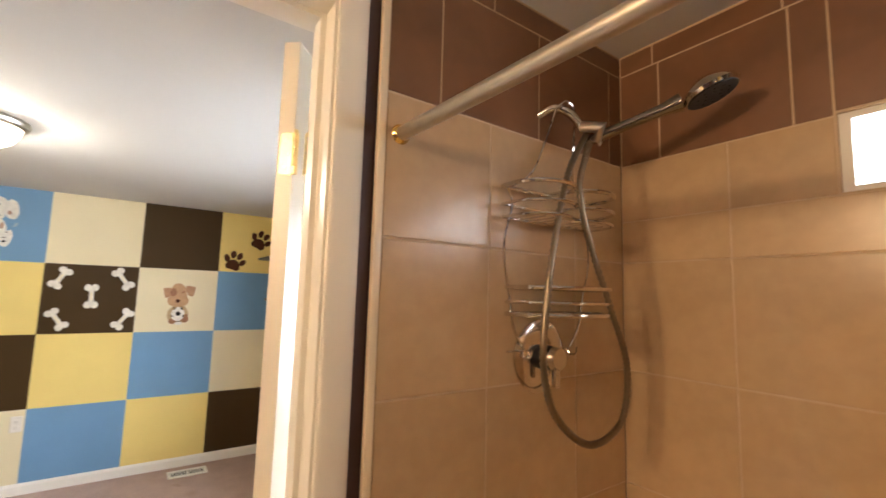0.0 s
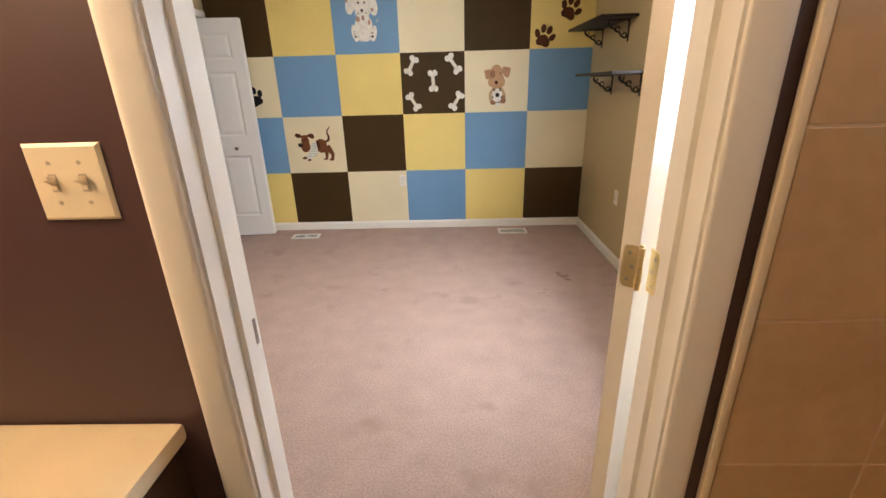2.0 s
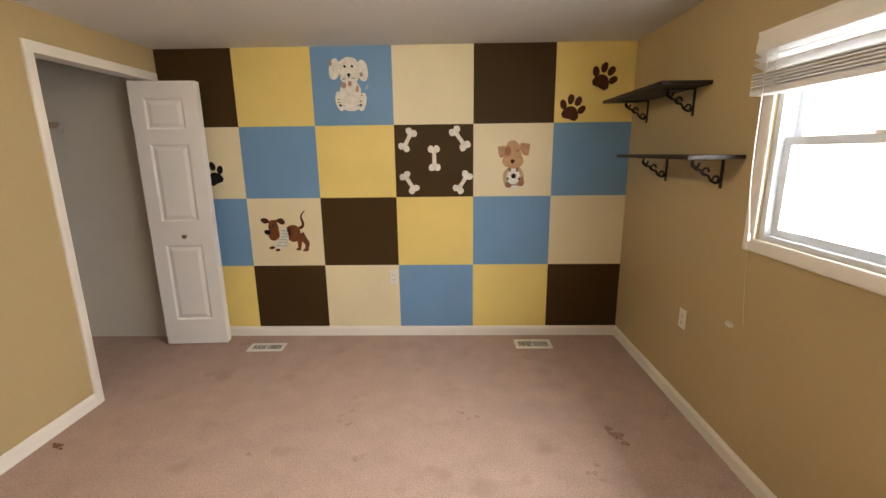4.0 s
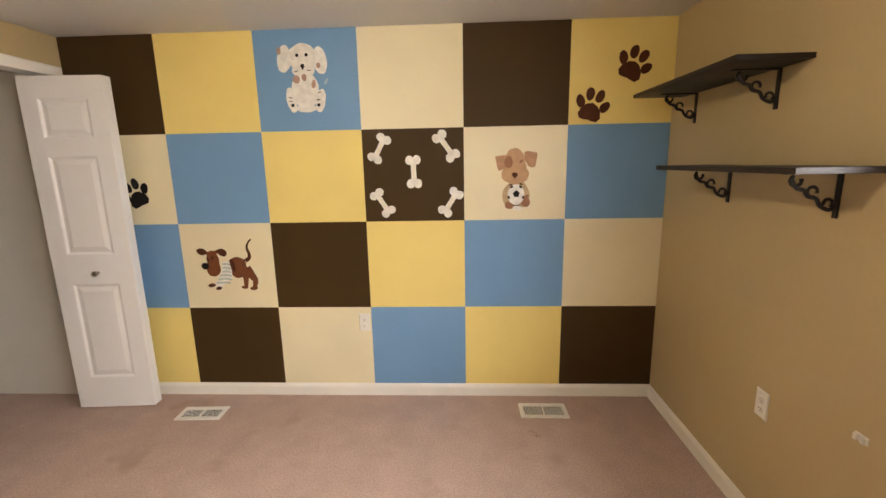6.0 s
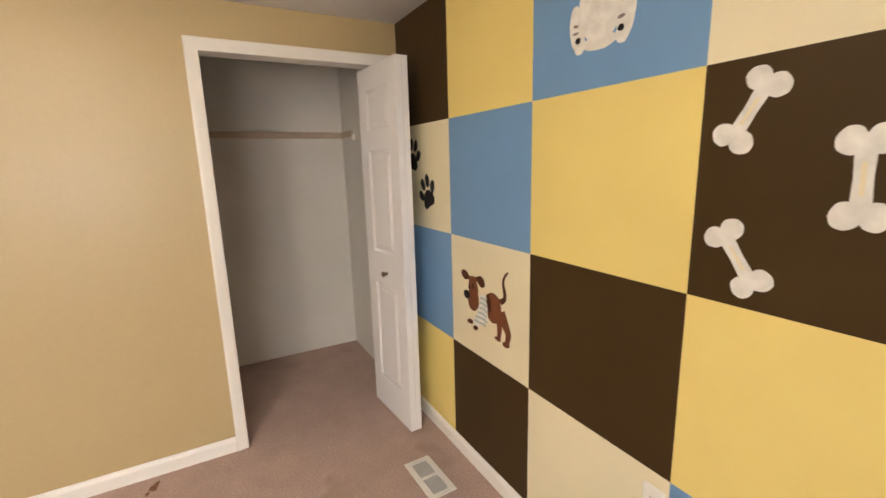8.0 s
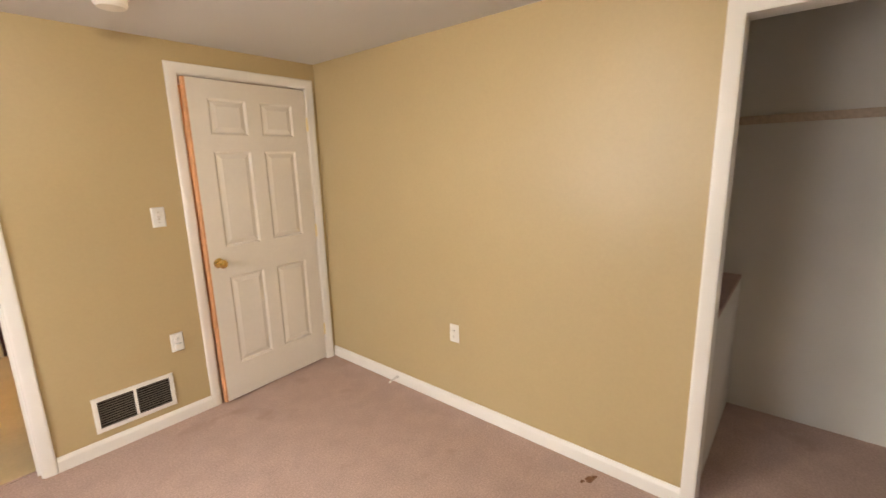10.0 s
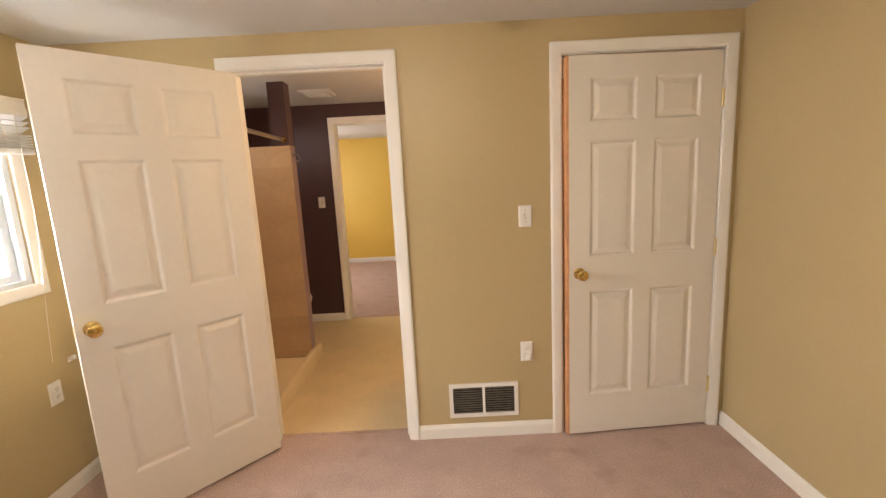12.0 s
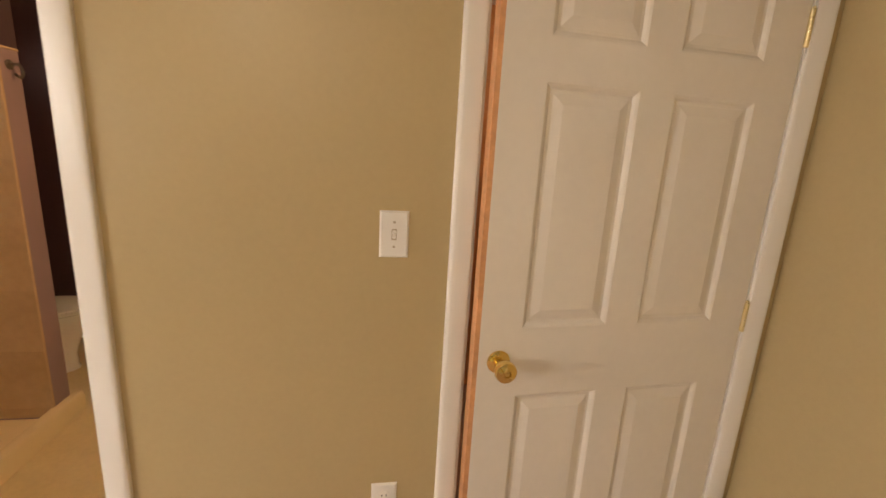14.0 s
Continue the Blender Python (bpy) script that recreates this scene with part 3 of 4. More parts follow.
def bone(cx, cz, length, turn, width=0.034):
    c, s = math.cos(radians(turn)), math.sin(radians(turn))
    at = lambda x, z: (cx + c * x - s * z, cz + s * x + c * z)
    h = length / 2
    return [[at(x, z) for x, z in ((-width * 0.5, -h * 0.75), (width * 0.5, -h * 0.75), (width * 0.42, 0), (width * 0.5, h * 0.75), (-width * 0.5, h * 0.75), (-width * 0.42, 0))]] + \
        [oval(*at(sx * width * 0.62, sz * h * 0.76), width * 0.72, h * 0.30, turn, 20) for sx in (-1, 1) for sz in (-1, 1)]


def paw(cx, cz, s, turn, material):
    c, sn = math.cos(radians(turn)), math.sin(radians(turn))
    at = lambda x, z: (cx + s * (c * x - sn * z), cz + s * (sn * x + c * z))
    toes = [oval(*at(x, z), s * rx, s * rz, turn + t, 20) for x, z, rx, rz, t in ((-0.40, 0.02, 0.14, 0.21, 30), (-0.16, 0.31, 0.14, 0.21, 10), (0.17, 0.31, 0.14, 0.21, -10), (0.41, 0.02, 0.14, 0.20, -30))]
    pad = [at(x, z) for x, z in ((-0.38, -0.36), (-0.33, -0.18), (-0.18, 0.0), (0.0, 0.06), (0.18, 0.0), (0.33, -0.18), (0.38, -0.36), (0.28, -0.50), (0.10, -0.50), (0.0, -0.48), (-0.10, -0.50), (-0.28, -0.50))]
    painted(toes + [pad], material, 0, "painted_paw_print", "paw print shape painted on the square")


for x, z, l, t in ((-1.618, 1.572, 0.165, -28), (-1.226, 1.578, 0.18, 35), (-1.420, 1.434, 0.18, 2), (-1.612, 1.254, 0.165, 33), (-1.204, 1.252, 0.17, -33)):
    painted(bone(x, z, l, t), M_WHITE, 0, "painted_bone", "white bone shape on the brown square")
    painted([[(x + a * 0.004 - b * math.sin(radians(t)), z + b * math.cos(radians(t))) for a, b in ((-1, -0.03), (1, -0.03), (1, 0.03), (-1, 0.03))]], M_CRE, 1, "brush_line")
paw(-0.181, 2.0, 0.172, -26, M_PAWS)
paw(-0.400, 1.787, 0.172, -16, M_PAWS)
paw(-3.135, 1.335, 0.165, 24, M_BLACK)
paw(-3.29, 1.53, 0.16, -10, M_BLACK)
# pale figure on the blue square
FIG = "painted_figure"
x = -2.035
painted([oval(x, 2.085, 0.084, 0.074), oval(x - 0.104, 2.078, 0.040, 0.074, -8), oval(x + 0.100, 2.066, 0.042, 0.074, 8), oval(x + 0.004, 2.02, 0.066, 0.045), oval(x + 0.006, 1.905, 0.078, 0.104),
         oval(x - 0.080, 1.860, 0.029, 0.064, 8), oval(x + 0.092, 1.850, 0.028, 0.064, -10), oval(x - 0.068, 1.812, 0.022, 0.026), oval(x + 0.082, 1.812, 0.022, 0.026), oval(x + 0.004, 1.806, 0.062, 0.020)],
        M_WHITE, 0, FIG, "pale plain shape on the blue square")
painted([oval(x + 0.130, 1.952, 0.020, 0.008, 58)], M_PALE, 0, "brush_line")
painted([oval(x - 0.131, 2.122, 0.012, 0.020), oval(x + 0.091, 2.039, 0.012, 0.015), oval(x - 0.042, 1.967, 0.021, 0.022, 24), oval(x + 0.004, 1.977, 0.014, 0.020), oval(x + 0.057, 1.939, 0.012, 0.024, -8)], M_PINK, 1)
painted([oval(x - 0.040 + 0.074 * i, 2.010 + 0.004 * i, 0.014, 0.0035, 12 - 18 * i) for i in (0, 1)] + [oval(x + 0.078, 1.853, 0.012, 0.005, 8), oval(x - 0.084, 1.868, 0.010, 0.004, -10), oval(x - 0.084, 1.848, 0.012, 0.004), oval(x + 0.088, 1.894, 0.010, 0.004, 12)], M_GREYED, 1)
painted([oval(x - 0.028, 2.096, 0.009, 0.009), oval(x + 0.026, 2.097, 0.009, 0.009), oval(x, 2.038, 0.012, 0.012), oval(x, 2.026, 0.005, 0.008), oval(x - 0.074, 1.826, 0.010, 0.009), oval(x + 0.078, 1.825, 0.010, 0.009)], M_BLACK, 1)
# tan figure with a ball on the cream square
x = -0.825
painted([oval(x + 0.006, 1.290, 0.080, 0.084)], M_BUFF, 0, FIG, "tan plain shape on the cream square")
painted([oval(x - 0.003, 1.488, 0.060, 0.070), oval(x, 1.412, 0.080, 0.060), oval(x, 1.455, 0.064, 0.045)], M_TAN, 1, FIG)
painted([[(x - 0.118, 1.514), (x - 0.070, 1.520), (x - 0.034, 1.514), (x - 0.036, 1.470), (x - 0.056, 1.446), (x - 0.096, 1.430), (x - 0.106, 1.455)],
         [(x + 0.050, 1.535), (x + 0.070, 1.541), (x + 0.122, 1.532), (x + 0.126, 1.515), (x + 0.114, 1.450), (x + 0.096, 1.446), (x + 0.074, 1.456), (x + 0.055, 1.490)]], M_EAR, 2)
painted([oval(x - 0.040, 1.480, 0.024, 0.035), oval(x + 0.034, 1.484, 0.014, 0.007, 35), oval(x - 0.034, 1.228, 0.028, 0.020, -20), oval(x + 0.060, 1.248, 0.028, 0.030, 40), oval(x + 0.070, 1.281, 0.012, 0.010)], M_RUSTY, 3)
painted([[(x - 0.020, 1.416), (x - 0.004, 1.421), (x + 0.014, 1.415), (x + 0.012, 1.400), (x - 0.004, 1.385), (x - 0.017, 1.400)], oval(x - 0.027, 1.349, 0.012, 0.0045, 20), oval(x + 0.034, 1.353, 0.010, 0.0045, -20)], M_PAWS, 3)
painted([oval(x + 0.005, 1.292, 0.049, 0.060, 0, 28, 0.0), oval(x + 0.014, 1.213, 0.027, 0.015)], M_WHITE, 4, "painted_ball", "black and white ball shape")
painted([[(x + 0.007 + 0.021 * math.sin(radians(72 * i)), 1.296 + 0.022 * math.cos(radians(72 * i))) for i in range(5)]] +
        [oval(x + 0.005 + 0.044 * math.sin(radians(a)), 1.293 + 0.054 * math.cos(radians(a)), 0.010, 0.006, -a) for a in (36, 108, 252, 324)] + [oval(x + 0.014, 1.228, 0.025, 0.0022)], M_BLACK, 5)
# brown figure on the cream square


def ribbon(points, w0, w1):
    """A tapering brush stroke through (x, z) points."""
    line = curve([(px, 0, pz) for px, pz in points], 5)
    n = len(line) - 1
    sides = ([], [])
    for i, p in enumerate(line):
        d = (line[min(i + 1, n)] - line[max(i - 1, 0)]).normalized()
        w = w0 + (w1 - w0) * i / n
        for k, sgn in enumerate((1, -1)):
            sides[k].append((p.x - sgn * w * d.z, p.z + sgn * w * d.x))
    return sides[0] + sides[1][::-1]


painted([oval(-2.702, 0.915, 0.040, 0.058, 6), oval(-2.704, 0.862, 0.046, 0.056, 0), ribbon([(-2.730, 0.955), (-2.745, 0.962), (-2.765, 0.960)], 0.010, 0.012), ribbon([(-2.690, 0.960), (-2.665, 0.966), (-2.640, 0.962)], 0.010, 0.014),
         oval(-2.548, 0.885, 0.058, 0.046, -6), oval(-2.540, 0.845, 0.056, 0.046, 20),
         ribbon([(-2.518, 0.845), (-2.502, 0.800), (-2.506, 0.742)], 0.027, 0.011), ribbon([(-2.492, 0.860), (-2.462, 0.812), (-2.442, 0.778), (-2.452, 0.736)], 0.030, 0.012),
         oval(-2.514, 0.736, 0.022, 0.010), oval(-2.456, 0.730, 0.025, 0.013, 10)], M_RUST, 0, FIG, "brown plain shape on the cream square")
painted([ribbon([(-2.495, 0.905), (-2.468, 0.925), (-2.466, 0.955), (-2.476, 0.985), (-2.470, 1.015), (-2.445, 1.044)], 0.013, 0.004)], M_PAWS, 1)
painted([[(-2.640, 0.898), (-2.618, 0.908), (-2.598, 0.904), (-2.588, 0.850), (-2.590, 0.788), (-2.630, 0.772), (-2.668, 0.730), (-2.690, 0.738), (-2.704, 0.762), (-2.672, 0.806), (-2.652, 0.850)]], M_WHITE, 1)
painted([ribbon([(-2.642 - 0.004 * i - (0.010 * (i - 2) if i > 2 else 0), 0.886 - 0.024 * i), (-2.615, 0.888 - 0.024 * i), (-2.593 - (0.018 * (i - 4) if i > 4 else 0), 0.880 - 0.024 * i)], 0.005, 0.005) for i in range(6)], M_TEAL, 2)
painted([oval(-2.766, 0.968, 0.031, 0.021, -14), oval(-2.636, 0.962, 0.032, 0.023, -24), oval(-2.576, 0.880, 0.014, 0.040, 10), oval(-2.726, 0.750, 0.024, 0.012, 8), oval(-2.682, 0.731, 0.020, 0.011, 12), oval(-2.700, 0.928, 0.007, 0.013)], M_PAWS, 3)
painted([oval(-2.753, 0.876, 0.024, 0.021), oval(-2.730, 0.915, 0.005, 0.009)], M_BLACK, 4)

# stains on the carpet
M_SPILL = mat("reddish_spill", (0.21, 0.11, 0.065), 0.95, vary=0.25, scale=60, grain=0.3, grain_scale=170, bump=0.8, bump_scale=220, spec=0.1)
M_FAINT = mat("faint_smudge", (0.385, 0.27, 0.225), 0.95, vary=0.12, scale=60, grain=0.3, grain_scale=150, bump=0.8, bump_scale=220, spec=0.1)
M_SMUDGE = mat("brown_smudge", (0.315, 0.21, 0.165), 0.95, vary=0.15, scale=60, grain=0.35, grain_scale=170, bump=0.8, bump_scale=220, spec=0.1)
spots = [(-3.365, -1.400, 0.034, 0.017, M_SPILL), (-3.325, -1.425, 0.013, 0.008, M_SPILL), (-0.42, -1.30, 0.040, 0.030, M_SMUDGE), (-0.40, -1.365, 0.022, 0.018, M_SMUDGE), (-0.445, -1.245, 0.020, 0.022, M_SMUDGE)]
for cx, cy, count, reach in ((-2.321, -1.46, 1, 0.0), (-1.893, -1.14, 5, 0.05), (-1.747, -1.456, 3, 0.03), (-1.201, -1.074, 5, 0.06), (-0.726, -0.413, 4, 0.04), (-0.608, -1.543, 4, 0.05), (-0.093, -1.124, 3, 0.03)):
    for i in range(count):
        spots.append((cx + random.uniform(-reach, reach), cy + random.uniform(-1.6, 1.6) * reach, random.uniform(0.008, 0.020), random.uniform(0.006, 0.014), M_FAINT))
for x, y, w, d, material in spots:
    part("carpet_stain", slab(bmesh.new(), oval(x, -y, w, d, 20, 28, 0.20), -0.001, 0.001), material, floor, "dried spill soaked into the pile", smooth=0, m=pose(0, 0, 0, 90, 0, 0))

# ---------------------------------------------------------------- doors
door_1 = six_panel_door("door_1", 0.775, 2.03, "open white six-panel door with a brass knob", pose(D1A - 0.018, WB + 0.018, 0.018, 0, 0, 48.0) @ pose(0, 0.021, 0))
for z in (0.26, 1.03, 1.785):
    hinge(door_1, -0.004, -0.0235, z)
    hinge_plate(door_1, pose(0.0, -0.022, z, 0, 0, 90), 0.034, 1)
    hinge_plate(jamb_1, pose(D1A, WB + 0.012, z + 0.018, 0, 0, 90), 0.034, -1)
door_2 = six_panel_door("door_2", 0.799, 2.03, "white six-panel door standing slightly ajar", pose(D2B + 0.004, WB + 0.005, 0.014, 0, 0, 3.6) @ pose(0, -0.021, 0))
# Edge coloured orange to stand in for warm light from the hall.
part("edge_strip", boxed(0.799, 0.8118, -0.0175, 0.0175, 0.0, 2.03), M_WARM_ORANGE, door_2, "orange door edge, warm hall light put into its colour", smooth=0)
for z in (0.24, 1.03, 1.80):
    hinge(door_2, 0.0, 0.0235, z)
    part("hinge_leaf", boxed(-0.020, -0.003, 0.018, 0.0225, z - 0.044, z + 0.044), M_HINGE, door_2)


def bifold_leaf(parent, w, h, t, m, knob_at=None):
    leaf = part("leaf", None, None, parent, m=m)
    st, rows = 0.095, ((0.20, 0.80), (0.98, 1.545), (1.645, 1.86))
    bm = bmesh.new()
    box(bm, 0, st, -t / 2, t / 2, 0, h), box(bm, w - st, w, -t / 2, t / 2, 0, h)
    zs = [0.0] + [z for r in rows for z in r] + [h]
    for a, b in zip(zs[::2], zs[1::2]):
        box(bm, st, w - st, -t / 2, t / 2, a, b)
    bmesh.ops.remove_doubles(bm, verts=bm.verts[:], dist=1e-5)
    part("leaf_frame", bm, M_BIFOLD, leaf, smooth=0)
    for a, b in rows:
        part("panel", panel(bmesh.new(), st, w - st, a, b, t), M_BIFOLD, leaf, smooth=0)
    if knob_at:
        part("knob", turned(bmesh.new(), [(0, 0), (0.010, 0), (0.008, 0.012), (0.016, 0.020), (0.017, 0.026), (0.012, 0.031), (0, 0.032)], 18, pose(knob_at, -t / 2, 0.87, 90, 0, 0)), M_BRONZE, leaf, "small dark nickel knob")
    return leaf


bifold = thing("bifold_door", None, None, "white folded bifold closet door, panelled", "closet door", pose(-3.553, -0.188, 0.014, 0, 0, 4.0))
bifold_leaf(bifold, 0.462, 1.975, 0.032, pose(0, 0, 0), 0.255)
bifold_leaf(bifold, 0.462, 1.975, 0.032, pose(0.0, 0.037, 0, 0, 0, -0.4))
bm = bmesh.new()
for z in (0.2, 1.0, 1.8):
    box(bm, 0.424, 0.458, 0.0165, 0.0195, z - 0.03, z + 0.03)
part("fold_hinge", bm, M_NICKEL, bifold)
part("top_pivot", turned(bmesh.new(), [(0.005, 1.97), (0.005, 1.995), (0, 1.995)], 10, pose(0.03, 0.05, 0)), M_NICKEL, bifold)

# ---------------------------------------------------------------- window


def window_unit(name, y0, y1):
    root = thing(name, None, None, "white vinyl double-hung window, overexposed daylight outside", "window", east, group="twin window", kind="structure")
    z0, z1, zm = WIN[2], WIN[3], 1.505
    bm = bmesh.new()
    for a, b, c, d in ((y0, y0 + 0.03, z0, z1), (y1 - 0.03, y1, z0, z1), (y0 + 0.03, y1 - 0.03, z1 - 0.03, z1), (y0 + 0.03, y1 - 0.03, z0, z0 + 0.022)):
        box(bm, a, b, -0.14, -0.012, c, d)
    part("window_frame", bm, M_VINYL_SASH, root, smooth=0)
    for nm, a, b, lo, hi in (("lower_sash", -0.072, -0.040, z0 + 0.022, zm + 0.016), ("upper_sash", -0.108, -0.076, zm - 0.016, z1 - 0.03)):
        s = 0.038
        bm = bmesh.new()
        for p, q, u, v in ((y0 + 0.03, y0 + 0.03 + s, lo, hi), (y1 - 0.03 - s, y1 - 0.03, lo, hi), (y0 + 0.03 + s, y1 - 0.03 - s, lo, lo + 0.032), (y0 + 0.03 + s, y1 - 0.03 - s, hi - 0.032, hi)):
            box(bm, p, q, a, b, u, v)
        sash = part(nm, bm, M_VINYL_SASH, root, smooth=0)
        pane = part("pane", boxed(y0 + 0.03 + s, y1 - 0.03 - s, (a + b) / 2 - 0.002, (a + b) / 2 + 0.002, lo + 0.032, hi - 0.032), M_GLASS, sash, smooth=0)
        pane.visible_shadow = False
    part("sash_lock", boxed((y0 + y1) / 2 - 0.025, (y0 + y1) / 2 + 0.025, -0.05, -0.03, zm + 0.016, zm + 0.028, bevel=0.004), M_PLASTIC, root)
    return root


YMID = (WIN[0] + WIN[1]) / 2
window_unit("window_1", YMID + 0.03, WIN[1])
window_unit("window_2", WIN[0], YMID - 0.03)
structure("window_mullion", [(WX - 0.012, 0.18, YMID - 0.03, YMID + 0.03, WIN[2], WIN[3])], M_TRIM, "white mullion between the two windows", "mullion")


def blind(y0, y1, cord_y):
    root = thing("window_blind", None, None, "white slatted blind raised to the window head", "window blind", east, group="window blinds")
    bm = bmesh.new()
    slab(bm, [(0.018, 1.862), (0.064, 1.862), (0.066, 1.88), (0.060, 1.925), (0.066, 1.938), (0.018, 1.938)], y0, y1, Matrix(((0, 1, 0, 0), (1, 0, 0, 0), (0, 0, 1, 0), (0, 0, 0, 1))))
    part("valance", bm, M_TRIM, root, "white wooden valance", smooth=0)
    mesh, z, i = None, 1.848, 0
    while z > 1.715:
        s = part("slat", boxed(y0 + 0.006, y1 - 0.006, -0.026, 0.026, -0.0014, 0.0014), M_BLIND, root, smooth=0, m=pose(0, 0.046, z, 26 - 2 * (i % 2) if z > 1.785 else (-1) ** i * 3, 0, 0))
        z -= 0.024 if z > 1.785 else 0.0060
        i += 1
    part("bottom_rail", boxed(y0 + 0.004, y1 - 0.004, 0.020, 0.072, 1.690, 1.712, bevel=0.003), M_BLIND, root)
    for yy in (y0 + 0.14, y1 - 0.14):
        part("ladder_tape", tube(bmesh.new(), [(yy, 0.0745, 1.695), (yy, 0.074, 1.86)], 0.0012, 6), M_CORD, root)
    part("pull_cord", tube(bmesh.new(), curve([(cord_y, 0.076, 1.865), (cord_y, 0.076, 1.4), (cord_y, 0.05, 1.12)], 4), 0.0018, 6), M_CORD, root)
    part("cord_tassel", turned(bmesh.new(), [(0, 0.0), (0.007, 0.002), (0.008, 0.012), (0.005, 0.032), (0.002, 0.036), (0, 0.036)], 12, pose(cord_y, 0.05, 1.088)), M_PLASTIC, root)
    part("cord_tail", tube(bmesh.new(), curve([(cord_y, 0.05, 1.088), (cord_y + 0.004, 0.034, 0.9), (cord_y + 0.002, 0.016, 0.70)], 4), 0.0010, 6), M_CORD, root)
    return root


blind(YMID + 0.005, -1.392, -1.485)
blind(-3.352, YMID - 0.005, -3.275)
for yy, z in ((-1.377, 0.659), (-3.392, 0.668)):
    bm = boxed(-0.022, 0.022, 0, 0.004, -0.012, 0.012, bevel=0.001)
    for s in (-1, 1):
        box(bm, s * 0.012 - 0.006, s * 0.012 + 0.006, 0.004, 0.014, -0.010, 0.010, bevel=0.002)
    thing("cord_cleat", bm, M_PLASTIC, "small white plastic cord holder on the wall", "cord holder", facing(WX, yy, z, "-x"))
    # the local frame looks into the room

# ---------------------------------------------------------------- shelves


def wall_shelf(y0, y1, z, brackets):
    m = east
    root = thing("wall_shelf", None, None, "dark espresso wall shelf on black scroll brackets", "shelf", m, group="wall shelves")
    part("board", boxed(y0, y1, 0.0, 0.258, z, z + 0.019, bevel=0.002), M_SHELF, root)
    for yb in brackets:
        br = part("bracket", None, None, root, "black wrought iron scroll bracket", m=pose(yb, 0, z))
        bm = boxed(-0.010, 0.010, 0.0, 0.006, -0.145, 0.0, bevel=0.0015)
        box(bm, -0.010, 0.010, 0.006, 0.175, -0.006, 0.0, bevel=0.0015)
        part("strap", bm, M_IRON, br, smooth=0)
        up, out = (0, 0, 1), (0, 1, 0)
        pts = arc((0, 0.136, -0.025), 0.017, -200, 60, 10, out, up) + curve([(0, 0.125, -0.045), (0, 0.10, -0.062), (0, 0.085, -0.05), (0, 0.075, -0.075), (0, 0.055, -0.085), (0, 0.045, -0.105)], 4)
        part("scroll", tube(bmesh.new(), pts[:11], 0.0060, 8), M_IRON, br)
        part("scroll", tube(bmesh.new(), curve([(0, 0.150, -0.02), (0, 0.132, -0.048), (0, 0.108, -0.056), (0, 0.094, -0.074), (0, 0.068, -0.082), (0, 0.052, -0.106), (0, 0.022, -0.118), (0, 0.006, -0.10)], 5), 0.0066, 8), M_IRON, br)
        part("scroll", tube(bmesh.new(), arc((0, 0.082, -0.060), 0.015, -60, 200, 10, out, up), 0.0052, 8), M_IRON, br)
        part("scroll", tube(bmesh.new(), arc((0, 0.030, -0.098), 0.014, -20, 230, 10, out, up), 0.0052, 8), M_IRON, br)
    return root


wall_shelf(-0.995, -0.115, 1.800, (-0.835, -0.262))
wall_shelf(-1.325, -0.455, 1.432, (-1.165, -0.605))

# ---------------------------------------------------------------- plates and grilles
wall_plate("light_switch", "white single toggle switch plate on khaki wall", "light switch", facing(-2.349, WB, 1.262, "+y"), kind="switch")
o = wall_plate("outlet", "white duplex outlet with a plugged-in cover", "electrical outlet", facing(-2.343, WB, 0.503, "+y"), group="outlets")
part("plug", boxed(-0.018, 0.018, 0.008, 0.03, -0.042, -0.004, bevel=0.005), M_PLASTIC, o, "white plug")
wall_plate("outlet", "white duplex outlet on khaki wall", "electrical outlet", facing(WC, -2.31, 0.497, "+x"), group="outlets")
wall_plate("outlet", "white duplex outlet below the shelves", "electrical outlet", facing(WX, -0.969, 0.525, "-x"), group="outlets")
wall_plate("outlet", "white duplex outlet beside the open door", "electrical outlet", facing(WX, -3.27, 0.540, "-x"), group="outlets")
wall_plate("outlet", "white outlet on the cream mural square", "electrical outlet", facing(-1.762, -0.002, 0.500, "-y"), group="outlets")
wall_plate("light_switch", "ivory double toggle switch plate on plum wall", "light switch", facing(-1.824, TB, 1.268, "-y"), w=0.116, h=0.116, kind="switch", material=M_IVORY, gangs=2)
wall_plate("light_switch", "white rocker switch plate on dark plum wall", "light switch", facing(-0.655, PY, 1.29, "+y"), kind="switch")


def wall_grille(x0, x1, z0, z1):
    root = thing("return_air_grille", None, None, "white two-bay return air grille with dark louvres", "air grille", facing(x0, WB, z0, "+y"))
    w, h, r = x1 - x0, z1 - z0, 0.022
    bm = bmesh.new()
    for a, b, c, d in ((0, w, 0, r), (0, w, h - r, h), (0, r, r, h - r), (w - r, w, r, h - r), (w / 2 - 0.007, w / 2 + 0.007, r, h - r)):
        box(bm, a, b, 0.0, 0.009, c, d)
    part("frame", bm, M_TRIM, root, smooth=0)
    # Black sheet on the wall in place of the duct's shade.
    part("backing", boxed(r, w - r, 0.0004, 0.001, r, h - r), M_DARK, root, smooth=0)
    n = 11
    for i in range(n):
        z = r + (i + 0.5) * (h - 2 * r) / n
        for a, b in ((r, w / 2 - 0.007), (w / 2 + 0.007, w - r)):
            part("louvre", boxed(a, b, -0.005, 0.005, -0.0007, 0.0007), M_IRONED, root, smooth=0, m=pose(0, 0.0056, z, -8, 0, 0))
    return root


M_IRONED = mat("dark_louvre_paint", (0.17, 0.14, 0.11), 0.6, spec=0.2, vary=0.2, scale=30)
wall_grille(-2.289, -1.896, 0.122, 0.325)


